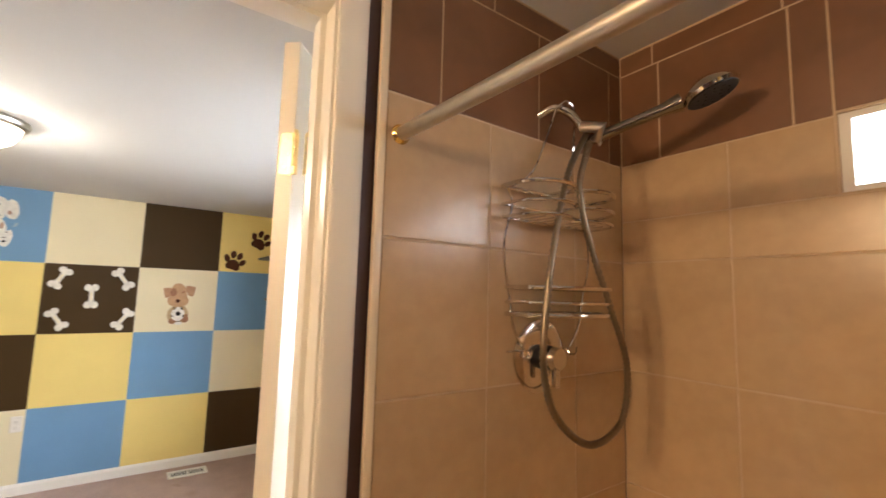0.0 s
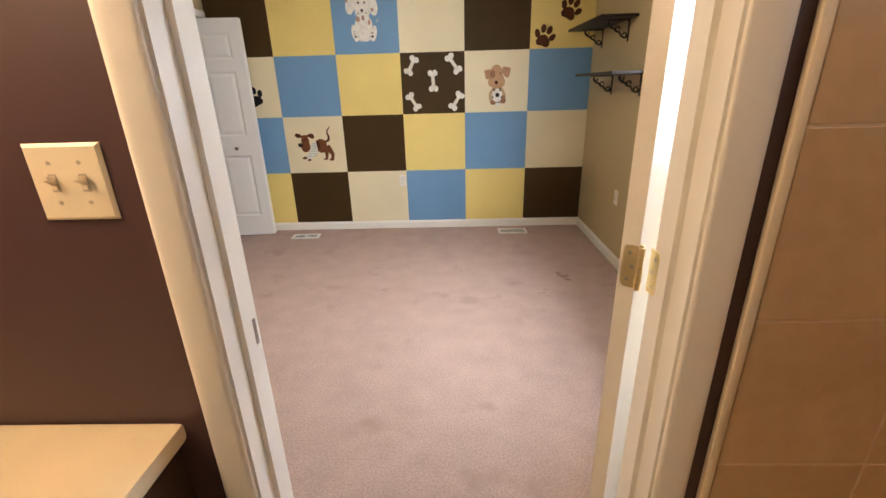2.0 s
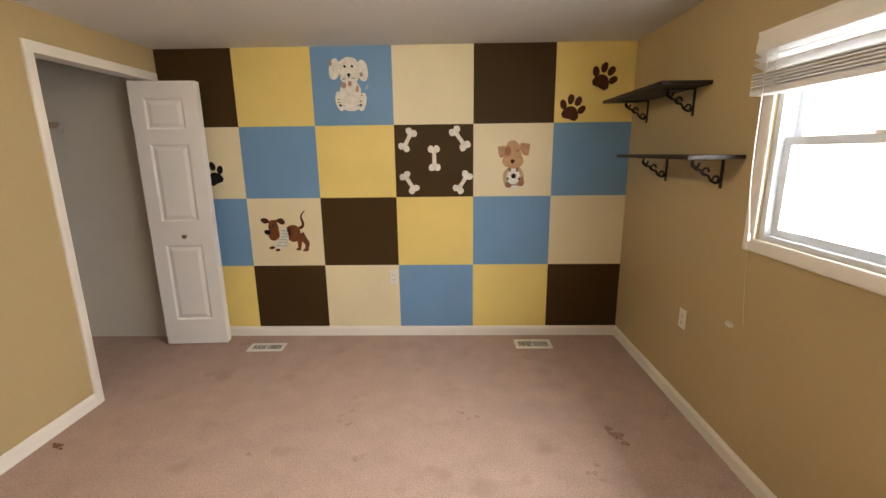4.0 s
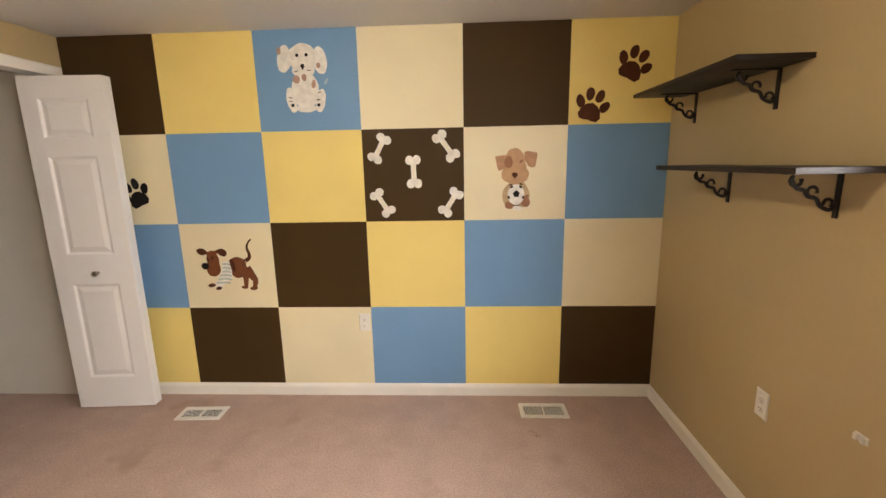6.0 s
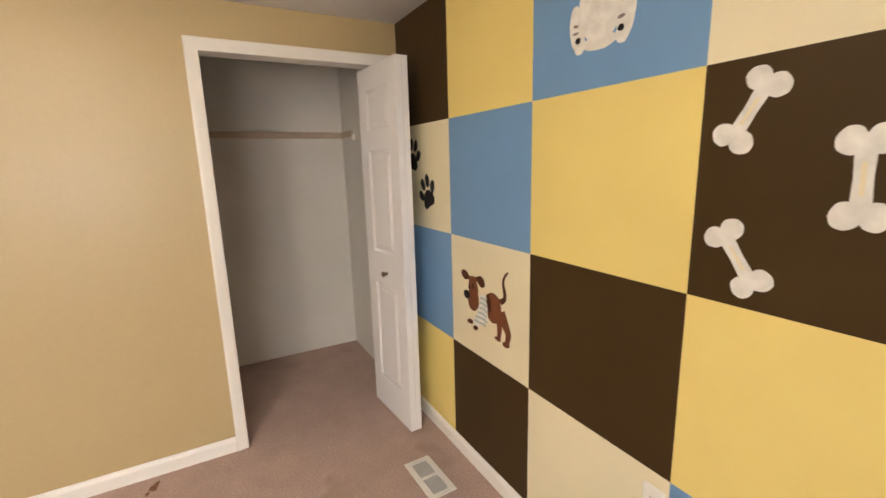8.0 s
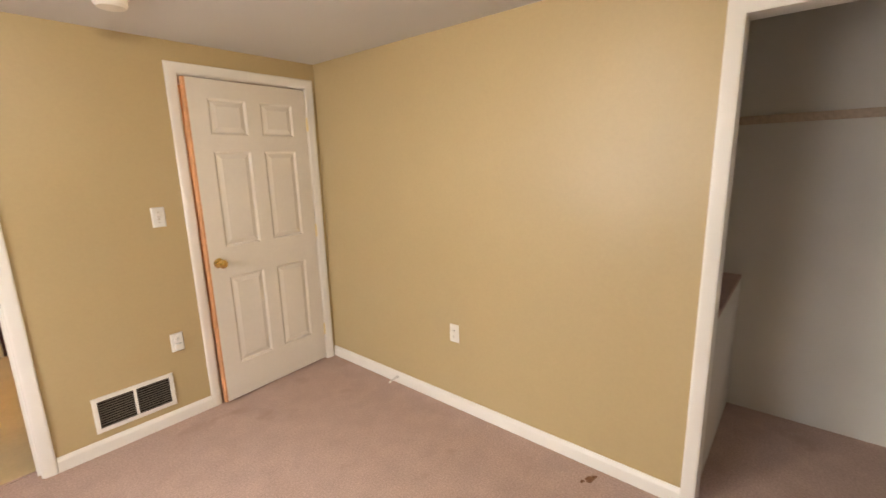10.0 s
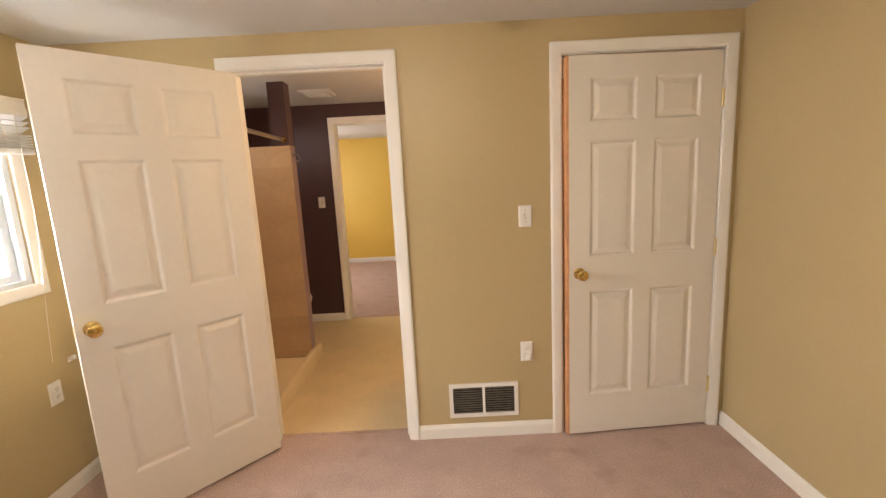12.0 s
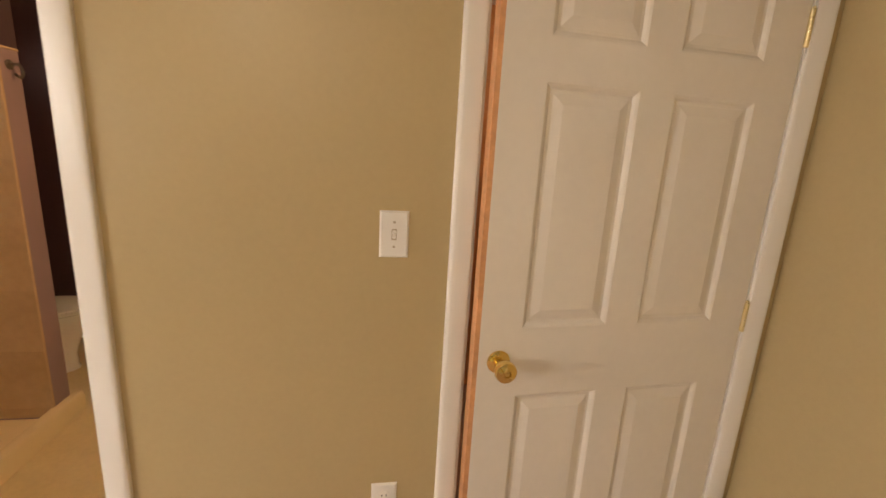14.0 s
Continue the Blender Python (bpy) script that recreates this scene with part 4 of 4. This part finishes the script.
def floor_register(x0, x1, y0, y1, turn=0.0):
    w, d = x1 - x0, y1 - y0
    root = thing("floor_register", None, None, "white metal floor register set in the carpet", "floor register", pose((x0 + x1) / 2, (y0 + y1) / 2, 0, 0, 0, turn), group="floor registers")
    bm = bmesh.new()
    for a, b, c, e in ((-w / 2, w / 2, -d / 2, -d / 2 + 0.026), (-w / 2, w / 2, d / 2 - 0.026, d / 2), (-w / 2, -w / 2 + 0.022, -d / 2 + 0.026, d / 2 - 0.026), (w / 2 - 0.022, w / 2, -d / 2 + 0.026, d / 2 - 0.026),
                       (-0.006, 0.006, -d / 2 + 0.026, d / 2 - 0.026)):
        box(bm, a, b, c, e, 0.0, 0.007)
    part("frame", bm, M_TRIM, root, smooth=0)
    # Black sheet on the carpet, painted as the shade below the slats.
    part("backing", boxed(-w / 2 + 0.022, w / 2 - 0.022, -d / 2 + 0.026, d / 2 - 0.026, 0.0002, 0.001), M_DARK, root, smooth=0)
    n = 24
    for i in range(n):
        x = -w / 2 + 0.022 + (i + 0.5) * (w - 0.044) / n
        part("slat", boxed(-0.0013, 0.0013, -d / 2 + 0.026, d / 2 - 0.026, -0.0022, 0.0022), M_TRIM, root, smooth=0, m=pose(x, 0, 0.0035, 0, 35, 0))
    return root


floor_register(-0.802, -0.520, -0.262, -0.112)
floor_register(-2.880, -2.607, -0.308, -0.173, 2)

spring = thing("door_stop", None, None, "small spring door stop on the baseboard", "door stop", facing(WC + 0.015, STOP_Y, 0.045, "+x"))
part("foot", turned(bmesh.new(), [(0, 0), (0.011, 0), (0.010, 0.006), (0, 0.007)], 16, pose(0, 0, 0, -90, 0, 0)), M_NICKEL, spring)
coil = [(0.0055 * math.cos(i * 0.7), 0.006 + i * 0.00042, 0.0055 * math.sin(i * 0.7) - 0.00000035 * i * i) for i in range(150)]
part("coil", tube(bmesh.new(), coil, 0.0012, 5), M_NICKEL, spring)
part("tip", turned(bmesh.new(), [(0, 0.0), (0.007, 0.0), (0.0075, 0.012), (0, 0.014)], 14, pose(0, 0.068, -0.008, -90, 0, 0)), M_PLASTIC, spring, "white rubber tip")

# ---------------------------------------------------------------- ceiling fixtures
lamp = thing("ceiling_lamp", None, None, "lit flush-mount ceiling lamp, frosted bowl, bronze rim", "ceiling lamp", pose(-1.75, -1.80, H))
part("pan", turned(bmesh.new(), [(0, 0), (0.162, 0), (0.165, -0.012), (0.158, -0.026), (0.142, -0.034), (0.136, -0.030), (0, -0.030)], 40), M_NICKEL, lamp, "brushed bronze rim")
bowl = part("bowl", turned(bmesh.new(), [(0.139, -0.030), (0.134, -0.058), (0.112, -0.094), (0.074, -0.120), (0.030, -0.132), (0, -0.134)], 40), M_BOWL, lamp, "glowing frosted glass bowl")
bowl.visible_shadow = False
part("finial", turned(bmesh.new(), [(0, -0.133), (0.010, -0.134), (0.012, -0.140), (0.006, -0.147), (0, -0.150)], 16), M_NICKEL, lamp)
smoke = thing("smoke_detector", None, None, "round white smoke detector on the ceiling", "smoke detector", pose(-2.14, -3.02, H))
part("base", turned(bmesh.new(), [(0, 0), (0.068, 0), (0.068, -0.008), (0.060, -0.010), (0, -0.010)], 32), M_PLASTIC, smoke)
part("cover", turned(bmesh.new(), [(0.060, -0.010), (0.060, -0.036), (0.050, -0.048), (0.020, -0.051), (0, -0.051)], 32), M_PLASTIC, smoke)

# ---------------------------------------------------------------- closet fittings
box_root = thing("closet_bulkhead", None, None, "white boxed bulkhead with a carpeted top", "bulkhead")
part("body", boxed(-4.54, WC - 0.108, -2.1, -0.990, 0, 0.815), M_CLOSET, box_root, smooth=0)
part("carpet_top", boxed(-4.54, WC - 0.108, -2.1, -0.988, 0.815, 0.832), M_CARPET, box_root, "mauve carpet on top", smooth=0)
rail = thing("closet_rail", None, None, "white wooden cleat rail across the closet back wall", "closet rail")
part("back_cleat", boxed(-4.54, -4.521, -2.1, -0.022, 1.690, 1.735, bevel=0.002), M_CLEAT, rail)
part("side_cleat", boxed(-4.521, -4.25, -0.040, -0.022, 1.690, 1.735, bevel=0.002), M_CLEAT, rail)
part("rod_socket", turned(bmesh.new(), [(0, 0), (0.022, 0), (0.022, 0.012), (0.016, 0.012), (0.016, 0.004), (0, 0.004)], 16, pose(-4.235, -0.022, 1.683, 90, 0, 0)), M_PLASTIC, rail, "white plastic rod socket")

# ---------------------------------------------------------------- shower


def tiled(parent, m, xs, zs, material, gap=0.0045, t=0.009):
    """Wall tiles between the joints xs and zs of a wall frame."""
    made = {}
    for x0, x1 in zip(xs, xs[1:]):
        for z0, z1 in zip(zs, zs[1:]):
            key = (round(x1 - x0, 4), round(z1 - z0, 4))
            if key not in made:
                w, h = key[0] - gap, key[1] - gap
                made[key] = mesh_of("tile", boxed(-w / 2, w / 2, 0.0, t, -h / 2, h / 2, bevel=0.0015), material, 0)
            ob = new("tile", made[key])
            ob.parent = parent
            ob.matrix_basis = m @ pose((x0 + x1) / 2, 0.003, (z0 + z1) / 2)


ZL = [0.06, 0.100, 0.405, 0.712, 1.018, 1.324, 1.630, 1.920]
ZD = [1.920, 2.205, HB - 0.004]
bn = facing(0, TB, 0, "-y")                     # local x = -world x
be = facing(WX, 0, 0, "-x")                     # local x = world y
for nm, args, par in (("grout", (-WX + 0.012, 0.770, 0, 0.0108, 0.05, HB), (bath_north, bn)), ("grout", (-4.74, TB - 0.012, 0, 0.0108, 0.05, SW[2]), (bath_east, be)),
                      ("grout", (SW[1], TB - 0.012, 0, 0.0108, SW[2], HB), (bath_east, be)), ("grout", (-4.74, SW[1], 0, 0.0108, SW[3], HB), (bath_east, be))):
    g = part(nm, boxed(*args), M_GROUT, par[0], smooth=0, m=par[1])
part("tile_edge_trim", boxed(0.768, 0.785, 0, 0.014, 0.05, HB, bevel=0.004), mat("cream_tile_trim", (0.80, 0.68, 0.50), 0.3, vary=0.05), bath_north, "cream bullnose edge trim", m=bn)

pan = thing("shower_pan", None, None, "cream moulded shower base with a raised curb", "shower base")
bm = boxed(-0.70, 0.028, -4.738, -3.694, -0.004, 0.045)
part("tray", bm, M_PAN, pan, smooth=0)
bm = bmesh.new()
slab(bm, [(-0.790, -0.004), (-0.790, 0.075), (-0.778, 0.098), (-0.758, 0.104), (-0.735, 0.100), (-0.712, 0.070), (-0.700, 0.045), (-0.700, -0.004)], -4.90, -3.700)
part("curb", bm, M_PAN, pan)
# half-height partition and the post above it
PZ = 1.783
partition = structure("shower_partition", [(-0.745, 0.03, -4.860, -4.752, -0.004, PZ)], M_LILAC, "half-height partition, tiled on the shower side", "partition wall")
part("cap", boxed(-0.748, 0.028, -4.863, -4.738, PZ, PZ + 0.010, bevel=0.003), M_TILE, partition, "beige tile cap")
part("grout", boxed(-0.745, 0.03, -4.752, -4.7415, 0.05, PZ), M_TILE, partition, smooth=0)
structure("shower_post", [(-0.745, -0.618, -4.860, -4.735, PZ + 0.010, HB)], M_PURPLE, "plum painted post from partition to ceiling", "post")
thing("towel_hook", turned(turned(tube(bmesh.new(), curve([(0, 0.0, 0.02), (0, 0.035, 0.022), (0, 0.05, -0.005), (0, 0.04, -0.03), (0, 0.022, -0.022)], 5), 0.006, 8),
                                  [(0, 0), (0.022, 0), (0.020, 0.006), (0, 0.008)], 16, pose(0, 0, 0.02, -90, 0, 0)), [(0, 0), (0.008, 0.002), (0, 0.01)], 10, pose(0, 0.022, -0.022)),
      M_BRONZE, "small dark bronze robe hook on the partition end", "robe hook", facing(-0.745, -4.80, 1.70, "-x"))
# shower rod
rod = thing("shower_rod", None, None, "chrome shower curtain rod across the shower", "shower rod")
part("rod", tube(bmesh.new(), [(-0.735, -3.700, 1.838), (-0.70, -4.735, 1.838)], 0.0145, 16), M_ROD, rod)
part("end_flange", turned(bmesh.new(), [(0, 0), (0.026, 0), (0.026, 0.006), (0.018, 0.020), (0.0137, 0.024)], 20, pose(-0.735, -3.692, 1.838, 90, 0, 0)), M_BRASS, rod, "brass end flange")
part("end_flange", turned(bmesh.new(), [(0, 0), (0.026, 0), (0.026, 0.006), (0.018, 0.020), (0.0137, 0.024)], 20, pose(-0.70, -4.735, 1.838, -90, 0, 0)), M_BRASS, rod, "brass end flange")

# shower set
shower = thing("hand_shower", None, None, "chrome hand shower on its arm with a steel hose", "shower head")
part("arm_flange", turned(bmesh.new(), [(0, 0), (0.028, 0), (0.026, 0.006), (0.012, 0.012), (0, 0.012)], 20, pose(-0.334, -3.692, 1.985, 90, 0, 0)), M_CHROME, shower)
part("arm", tube(bmesh.new(), curve([(-0.334, -3.695, 1.985), (-0.315, -3.735, 2.0), (-0.285, -3.765, 1.985), (-0.255, -3.785, 1.940)], 6), 0.0105, 12), M_CHROME, shower)
HO, HD = Vector((-0.236, -3.80, 1.922)), Vector((-0.128, -4.012, 1.995))
part("holder", tube(bmesh.new(), [(-0.262, -3.782, 1.952), (-0.25, -3.83, 1.938), tuple(HO), (-0.228, -3.815, 1.915)], [0.014, 0.017, 0.019, 0.015], 14), M_NICKEL, shower, "nickel swivel holder")
d = (HD - HO).normalized()
part("handle", tube(bmesh.new(), [HO - 0.03 * d, HO + 0.02 * d, HO + 0.10 * d, HO + 0.165 * d, HO + 0.20 * d], [0.012, 0.0145, 0.0125, 0.015, 0.022], 14), M_DCHROME, shower, "chrome grip, dark reflections put into its colour")
face = d.to_track_quat("Z", "Y").to_matrix().to_4x4()
head = part("spray_head", turned(bmesh.new(), [(0, -0.030), (0.024, -0.028), (0.052, -0.008), (0.060, 0.004), (0.057, 0.012), (0, 0.012)], 28), M_CHROME, shower, "chrome round spray head",
            m=look(HD + 0.012 * d, HD + 0.012 * d + Vector((0.15, -0.30, -0.85))) @ pose(0, 0, 0, 180, 0, 0))
part("spray_plate", turned(bmesh.new(), [(0.054, 0.0122), (0.052, 0.0145), (0, 0.0145)], 28), M_IRON, head, "dark spray face with nozzles")
for i in range(16):
    part("nozzle", turned(bmesh.new(), [(0.0022, 0.0145), (0.0018, 0.017), (0, 0.017)], 6, pose((0.034 if i < 10 else 0.018) * math.cos(i * 0.628 if i < 10 else i * 1.047), (0.034 if i < 10 else 0.018) * math.sin(i * 0.628 if i < 10 else i * 1.047), 0)), M_IRON, head)
hose_line = curve([(-0.252, -3.79, 1.935), (-0.349, -3.81, 1.812), (-0.402, -3.82, 1.671), (-0.444, -3.83, 1.521), (-0.454, -3.83, 1.384), (-0.415, -3.83, 1.279), (-0.295, -3.825, 1.204), (-0.177, -3.825, 1.238), (-0.159, -3.83, 1.365), (-0.221, -3.83, 1.500), (-0.281, -3.82, 1.645), (-0.309, -3.81, 1.778), (-0.275, -3.805, 1.872), (-0.254, -3.8, 1.909)], 22)
part("hose", tube(bmesh.new(), hose_line, [0.0086 if i % 2 else 0.0060 for i in range(len(hose_line))], 10), M_HOSE, shower, "ribbed steel hose", smooth=60)
valve = thing("shower_valve", None, None, "chrome shower valve with a round plate and knob", "shower valve", facing(-0.333, TB - 0.012, 1.383, "-y"))
part("plate", turned(bmesh.new(), [(0, 0), (0.086, 0), (0.086, 0.004), (0.075, 0.010), (0.045, 0.013), (0, 0.013)], 36, pose(0, 0, 0, -90, 0, 0)), M_CHROME, valve)
part("stem", turned(bmesh.new(), [(0.030, 0.012), (0.028, 0.035), (0, 0.035)], 24, pose(0, 0, 0, -90, 0, 0)), M_IRON, valve)
bm = turned(bmesh.new(), [(0, 0.034), (0.022, 0.036), (0.028, 0.050), (0.024, 0.066), (0, 0.070)], 12, pose(0, 0, 0, -90, 0, 0))
box(bm, -0.008, 0.008, 0.045, 0.060, -0.065, -0.01, bevel=0.005)
part("handle", bm, M_CHROME, valve)
# wire caddy hung on the arm
caddy = thing("shower_caddy", None, None, "chrome wire shower caddy hung on the shower arm", "shower caddy", pose(-0.300, TB - 0.018, 0))


def wire(points, r=0.0030, closed=False):
    return part("wire", tube(bmesh.new(), points, r, 7, closed), M_CHROME, caddy)


def ring(cx, w, dep, z, r=0.0036):
    pts = [(cx - w / 2, -0.004, z)] + arc((cx, -0.004 - dep * 0.35, z), 1, 180, 360, 14, (w / 2, 0, 0), (0, dep * 0.65, 0)) + [(cx + w / 2, -0.004, z)]
    wire(pts, r, True)


wire(curve([(-0.035, -0.05, 1.985), (0.0, -0.052, 2.012), (0.035, -0.05, 1.985), (0.075, -0.012, 1.83), (0.148, -0.008, 1.775)], 6))
wire(curve([(-0.035, -0.05, 1.985), (-0.075, -0.012, 1.83), (-0.155, -0.008, 1.775)], 6))
for cx in (-0.085, 0.068):
    ring(cx, 0.165, 0.115, 1.778, 0.0052)
    ring(cx, 0.165, 0.115, 1.735)
    ring(cx, 0.160, 0.110, 1.705)
    for k in range(5):
        wire([(cx - 0.06 + 0.03 * k, -0.006, 1.703), (cx - 0.06 + 0.03 * k, -0.085, 1.703)], 0.0018)
for z, r in ((1.545, 0.0050), (1.512, 0.0036), (1.485, 0.0050)):
    ring(-0.015, 0.275, 0.135, z, r)
for k in range(8):
    x = -0.125 + 0.031 * k
    wire([(x, -0.006, 1.483), (x, -0.060 - 0.075 * math.cos(1.5 * (x + 0.015) / 0.137), 1.483)], 0.0020)
for x, b in ((-0.152, -0.012), (0.128, 0.012)):
    wire(curve([(x, -0.005, 1.778), (x - b, -0.007, 1.735), (x + b, -0.009, 1.66), (x + b, -0.009, 1.60), (x - b * 0.5, -0.006, 1.53), (x - b * 2, -0.005, 1.45), (x - b * 5, -0.005, 1.40)], 5), 0.0034)
for x in (-0.10, 0.06):
    wire(curve([(x, -0.005, 1.40), (x, -0.012, 1.385), (x, -0.03, 1.388), (x, -0.035, 1.405)], 4), 0.0024)
wire([(-0.150, -0.005, 1.40), (0.060, -0.005, 1.40)], 0.0024)

# shower window
sw = thing("shower_window", None, None, "narrow white-framed window with dark muntins", "window", be, kind="structure")
bm = bmesh.new()
for a, b, c, e in ((SW[0], SW[0] + 0.02, SW[2], SW[3]), (SW[1] - 0.02, SW[1], SW[2], SW[3]), (SW[0] + 0.02, SW[1] - 0.02, SW[2], SW[2] + 0.014), (SW[0] + 0.02, SW[1] - 0.02, SW[3] - 0.014, SW[3])):
    box(bm, a, b, -0.12, 0.0, c, e)
part("window_frame", bm, M_TRIM, sw, smooth=0)
part("pane", boxed(SW[0] + 0.02, SW[1] - 0.02, -0.085, -0.081, SW[2] + 0.014, SW[3] - 0.014), M_GLASS, sw, smooth=0).visible_shadow = False
for i in range(1, 8):
    y = SW[0] + i * (SW[1] - SW[0]) / 8
    part("muntin", boxed(y - 0.004, y + 0.004, -0.090, -0.0855, SW[2] + 0.014, SW[3] - 0.014), M_IRON, sw, smooth=0)
part("muntin", boxed(SW[0] + 0.02, SW[1] - 0.02, -0.095, -0.0905, 1.915, 1.920), M_IRON, sw, smooth=0)

# exhaust fan grille
fan = thing("exhaust_fan", None, None, "square white bathroom exhaust fan grille", "exhaust fan", pose(-0.88, -5.19, HB))
part("cover", boxed(-0.13, 0.13, -0.13, 0.13, -0.022, 0.0, bevel=0.006), M_CEIL, fan)
for i in range(9):
    part("louvre", boxed(-0.10, 0.10, -0.104 + i * 0.026 - 0.004, -0.104 + i * 0.026 + 0.004, -0.026, -0.022), M_CEIL, fan, smooth=0)

# toilet against the outer wall, bowl pointing along -x
toilet = thing("toilet", None, None, "white porcelain toilet behind the partition", "toilet", pose(-0.02, -5.36, -0.006, 0, 0, 180))


def lofted(sections, n=28):
    """A closed body through ovals (centre x, half length, half width, height)."""
    bm, rings = bmesh.new(), []
    for cx, a, b, z in sections:
        rings.append([bm.verts.new((cx + a * math.cos(t), b * math.sin(t), z)) for t in (2 * math.pi * i / n for i in range(n))])
    for p, q in zip(rings, rings[1:]):
        for i in range(n):
            bm.faces.new((p[i], p[(i + 1) % n], q[(i + 1) % n], q[i]))
    bm.faces.new(rings[0]), bm.faces.new(rings[-1])
    return bm


part("bowl", lofted([(0.29, 0.18, 0.105, 0.0), (0.29, 0.17, 0.10, 0.02), (0.31, 0.15, 0.09, 0.10), (0.32, 0.17, 0.11, 0.20), (0.345, 0.205, 0.16, 0.31), (0.35, 0.215, 0.175, 0.365), (0.35, 0.215, 0.175, 0.385)]), M_PORC, toilet, smooth=50)
part("seat", lofted([(0.352, 0.212, 0.174, 0.386), (0.352, 0.220, 0.180, 0.390), (0.352, 0.220, 0.180, 0.400), (0.352, 0.212, 0.174, 0.406)]), M_PORC, toilet, smooth=50)
part("lid", lofted([(0.352, 0.208, 0.172, 0.407), (0.352, 0.214, 0.176, 0.411), (0.352, 0.210, 0.172, 0.422), (0.352, 0.17, 0.14, 0.428)]), M_PORC, toilet, smooth=50)
part("tank", boxed(-0.03, 0.155, -0.22, 0.22, 0.37, 0.74, bevel=0.02), M_PORC, toilet)
part("tank_lid", boxed(-0.035, 0.165, -0.232, 0.232, 0.741, 0.772, bevel=0.01), M_PORC, toilet)

# vanity
van = thing("vanity_cabinet", None, None, "dark wooden vanity cabinet beside the doorway", "vanity")
part("body", boxed(-2.44, -1.785, -4.16, TB - 0.002, 0.08, 0.775), M_CAB, van, smooth=0)
part("toe_kick", boxed(-2.44, -1.80, -4.10, TB - 0.002, -0.006, 0.08), M_BLACK, van, smooth=0)
for i in range(2):
    x = -2.43 + i * 0.322
    dr = part("cabinet_door", boxed(x, x + 0.31, -4.178, -4.16, 0.11, 0.75, bevel=0.004), M_CAB, van)
    part("handle", turned(bmesh.new(), [(0, 0), (0.008, 0), (0.006, 0.012), (0.014, 0.020), (0.012, 0.027), (0, 0.028)], 16, pose(x + (0.27 if i == 0 else 0.04), -4.178, 0.60, 90, 0, 0)), M_NICKEL, dr)
top = thing("countertop", boxed(-2.448, -1.762, -4.19, TB - 0.002, 0.775, 0.815, bevel=0.012), M_COUNTER, "cream cultured marble vanity top", "countertop")

# ---------------------------------------------------------------- outside
structure("ground", [(0.19, 400, -300, 300, -3.2, -3.0)], M_GRASS, "pale winter lawn far below the windows", "ground")
structure("backdrop", [(7.0, 7.1, -24, 20, -3.0, 14)], glow("overcast_distance", (0.93, 0.97, 1.0), 3.0), "plain white overcast distance", "backdrop")

# ---------------------------------------------------------------- shower tiles
xs_n = [-WX + 0.012, 0.030, 0.334, 0.640, 0.768]
tiled(bath_north, bn, [-WX + 0.012, 0.192, 0.497, 0.768], ZL, M_TILE)
tiled(bath_north, bn, xs_n, ZD[:2], M_DTILE)
tiled(bath_north, bn, [-WX + 0.012, 0.18, 0.49, 0.768], ZD[1:], M_DTILE)
tiled(bath_east, be, [-4.738, -4.60, -4.298, -3.994, TB - 0.013], ZL[:-1] + [SW[2] - 0.004], M_TILE)
tiled(bath_east, be, [SW[1] + 0.003, -3.994, TB - 0.013], [SW[2] - 0.004, 1.920], M_TILE)
tiled(bath_east, be, [SW[1] + 0.003, -4.128, -3.826, TB - 0.013], ZD[:2], M_DTILE)
tiled(bath_east, be, [-4.738, -4.43, SW[1] + 0.003], [SW[3] + 0.003, 2.205], M_DTILE)
tiled(bath_east, be, [-4.738, -4.43, -4.12, -3.81, TB - 0.013], ZD[1:], M_DTILE)
tiled(partition, facing(0, -4.7525, 0, "+y"), [-0.744, -0.44, -0.136, 0.027], ZL[:-1] + [PZ - 0.002], M_TILE, gap=0.0025)
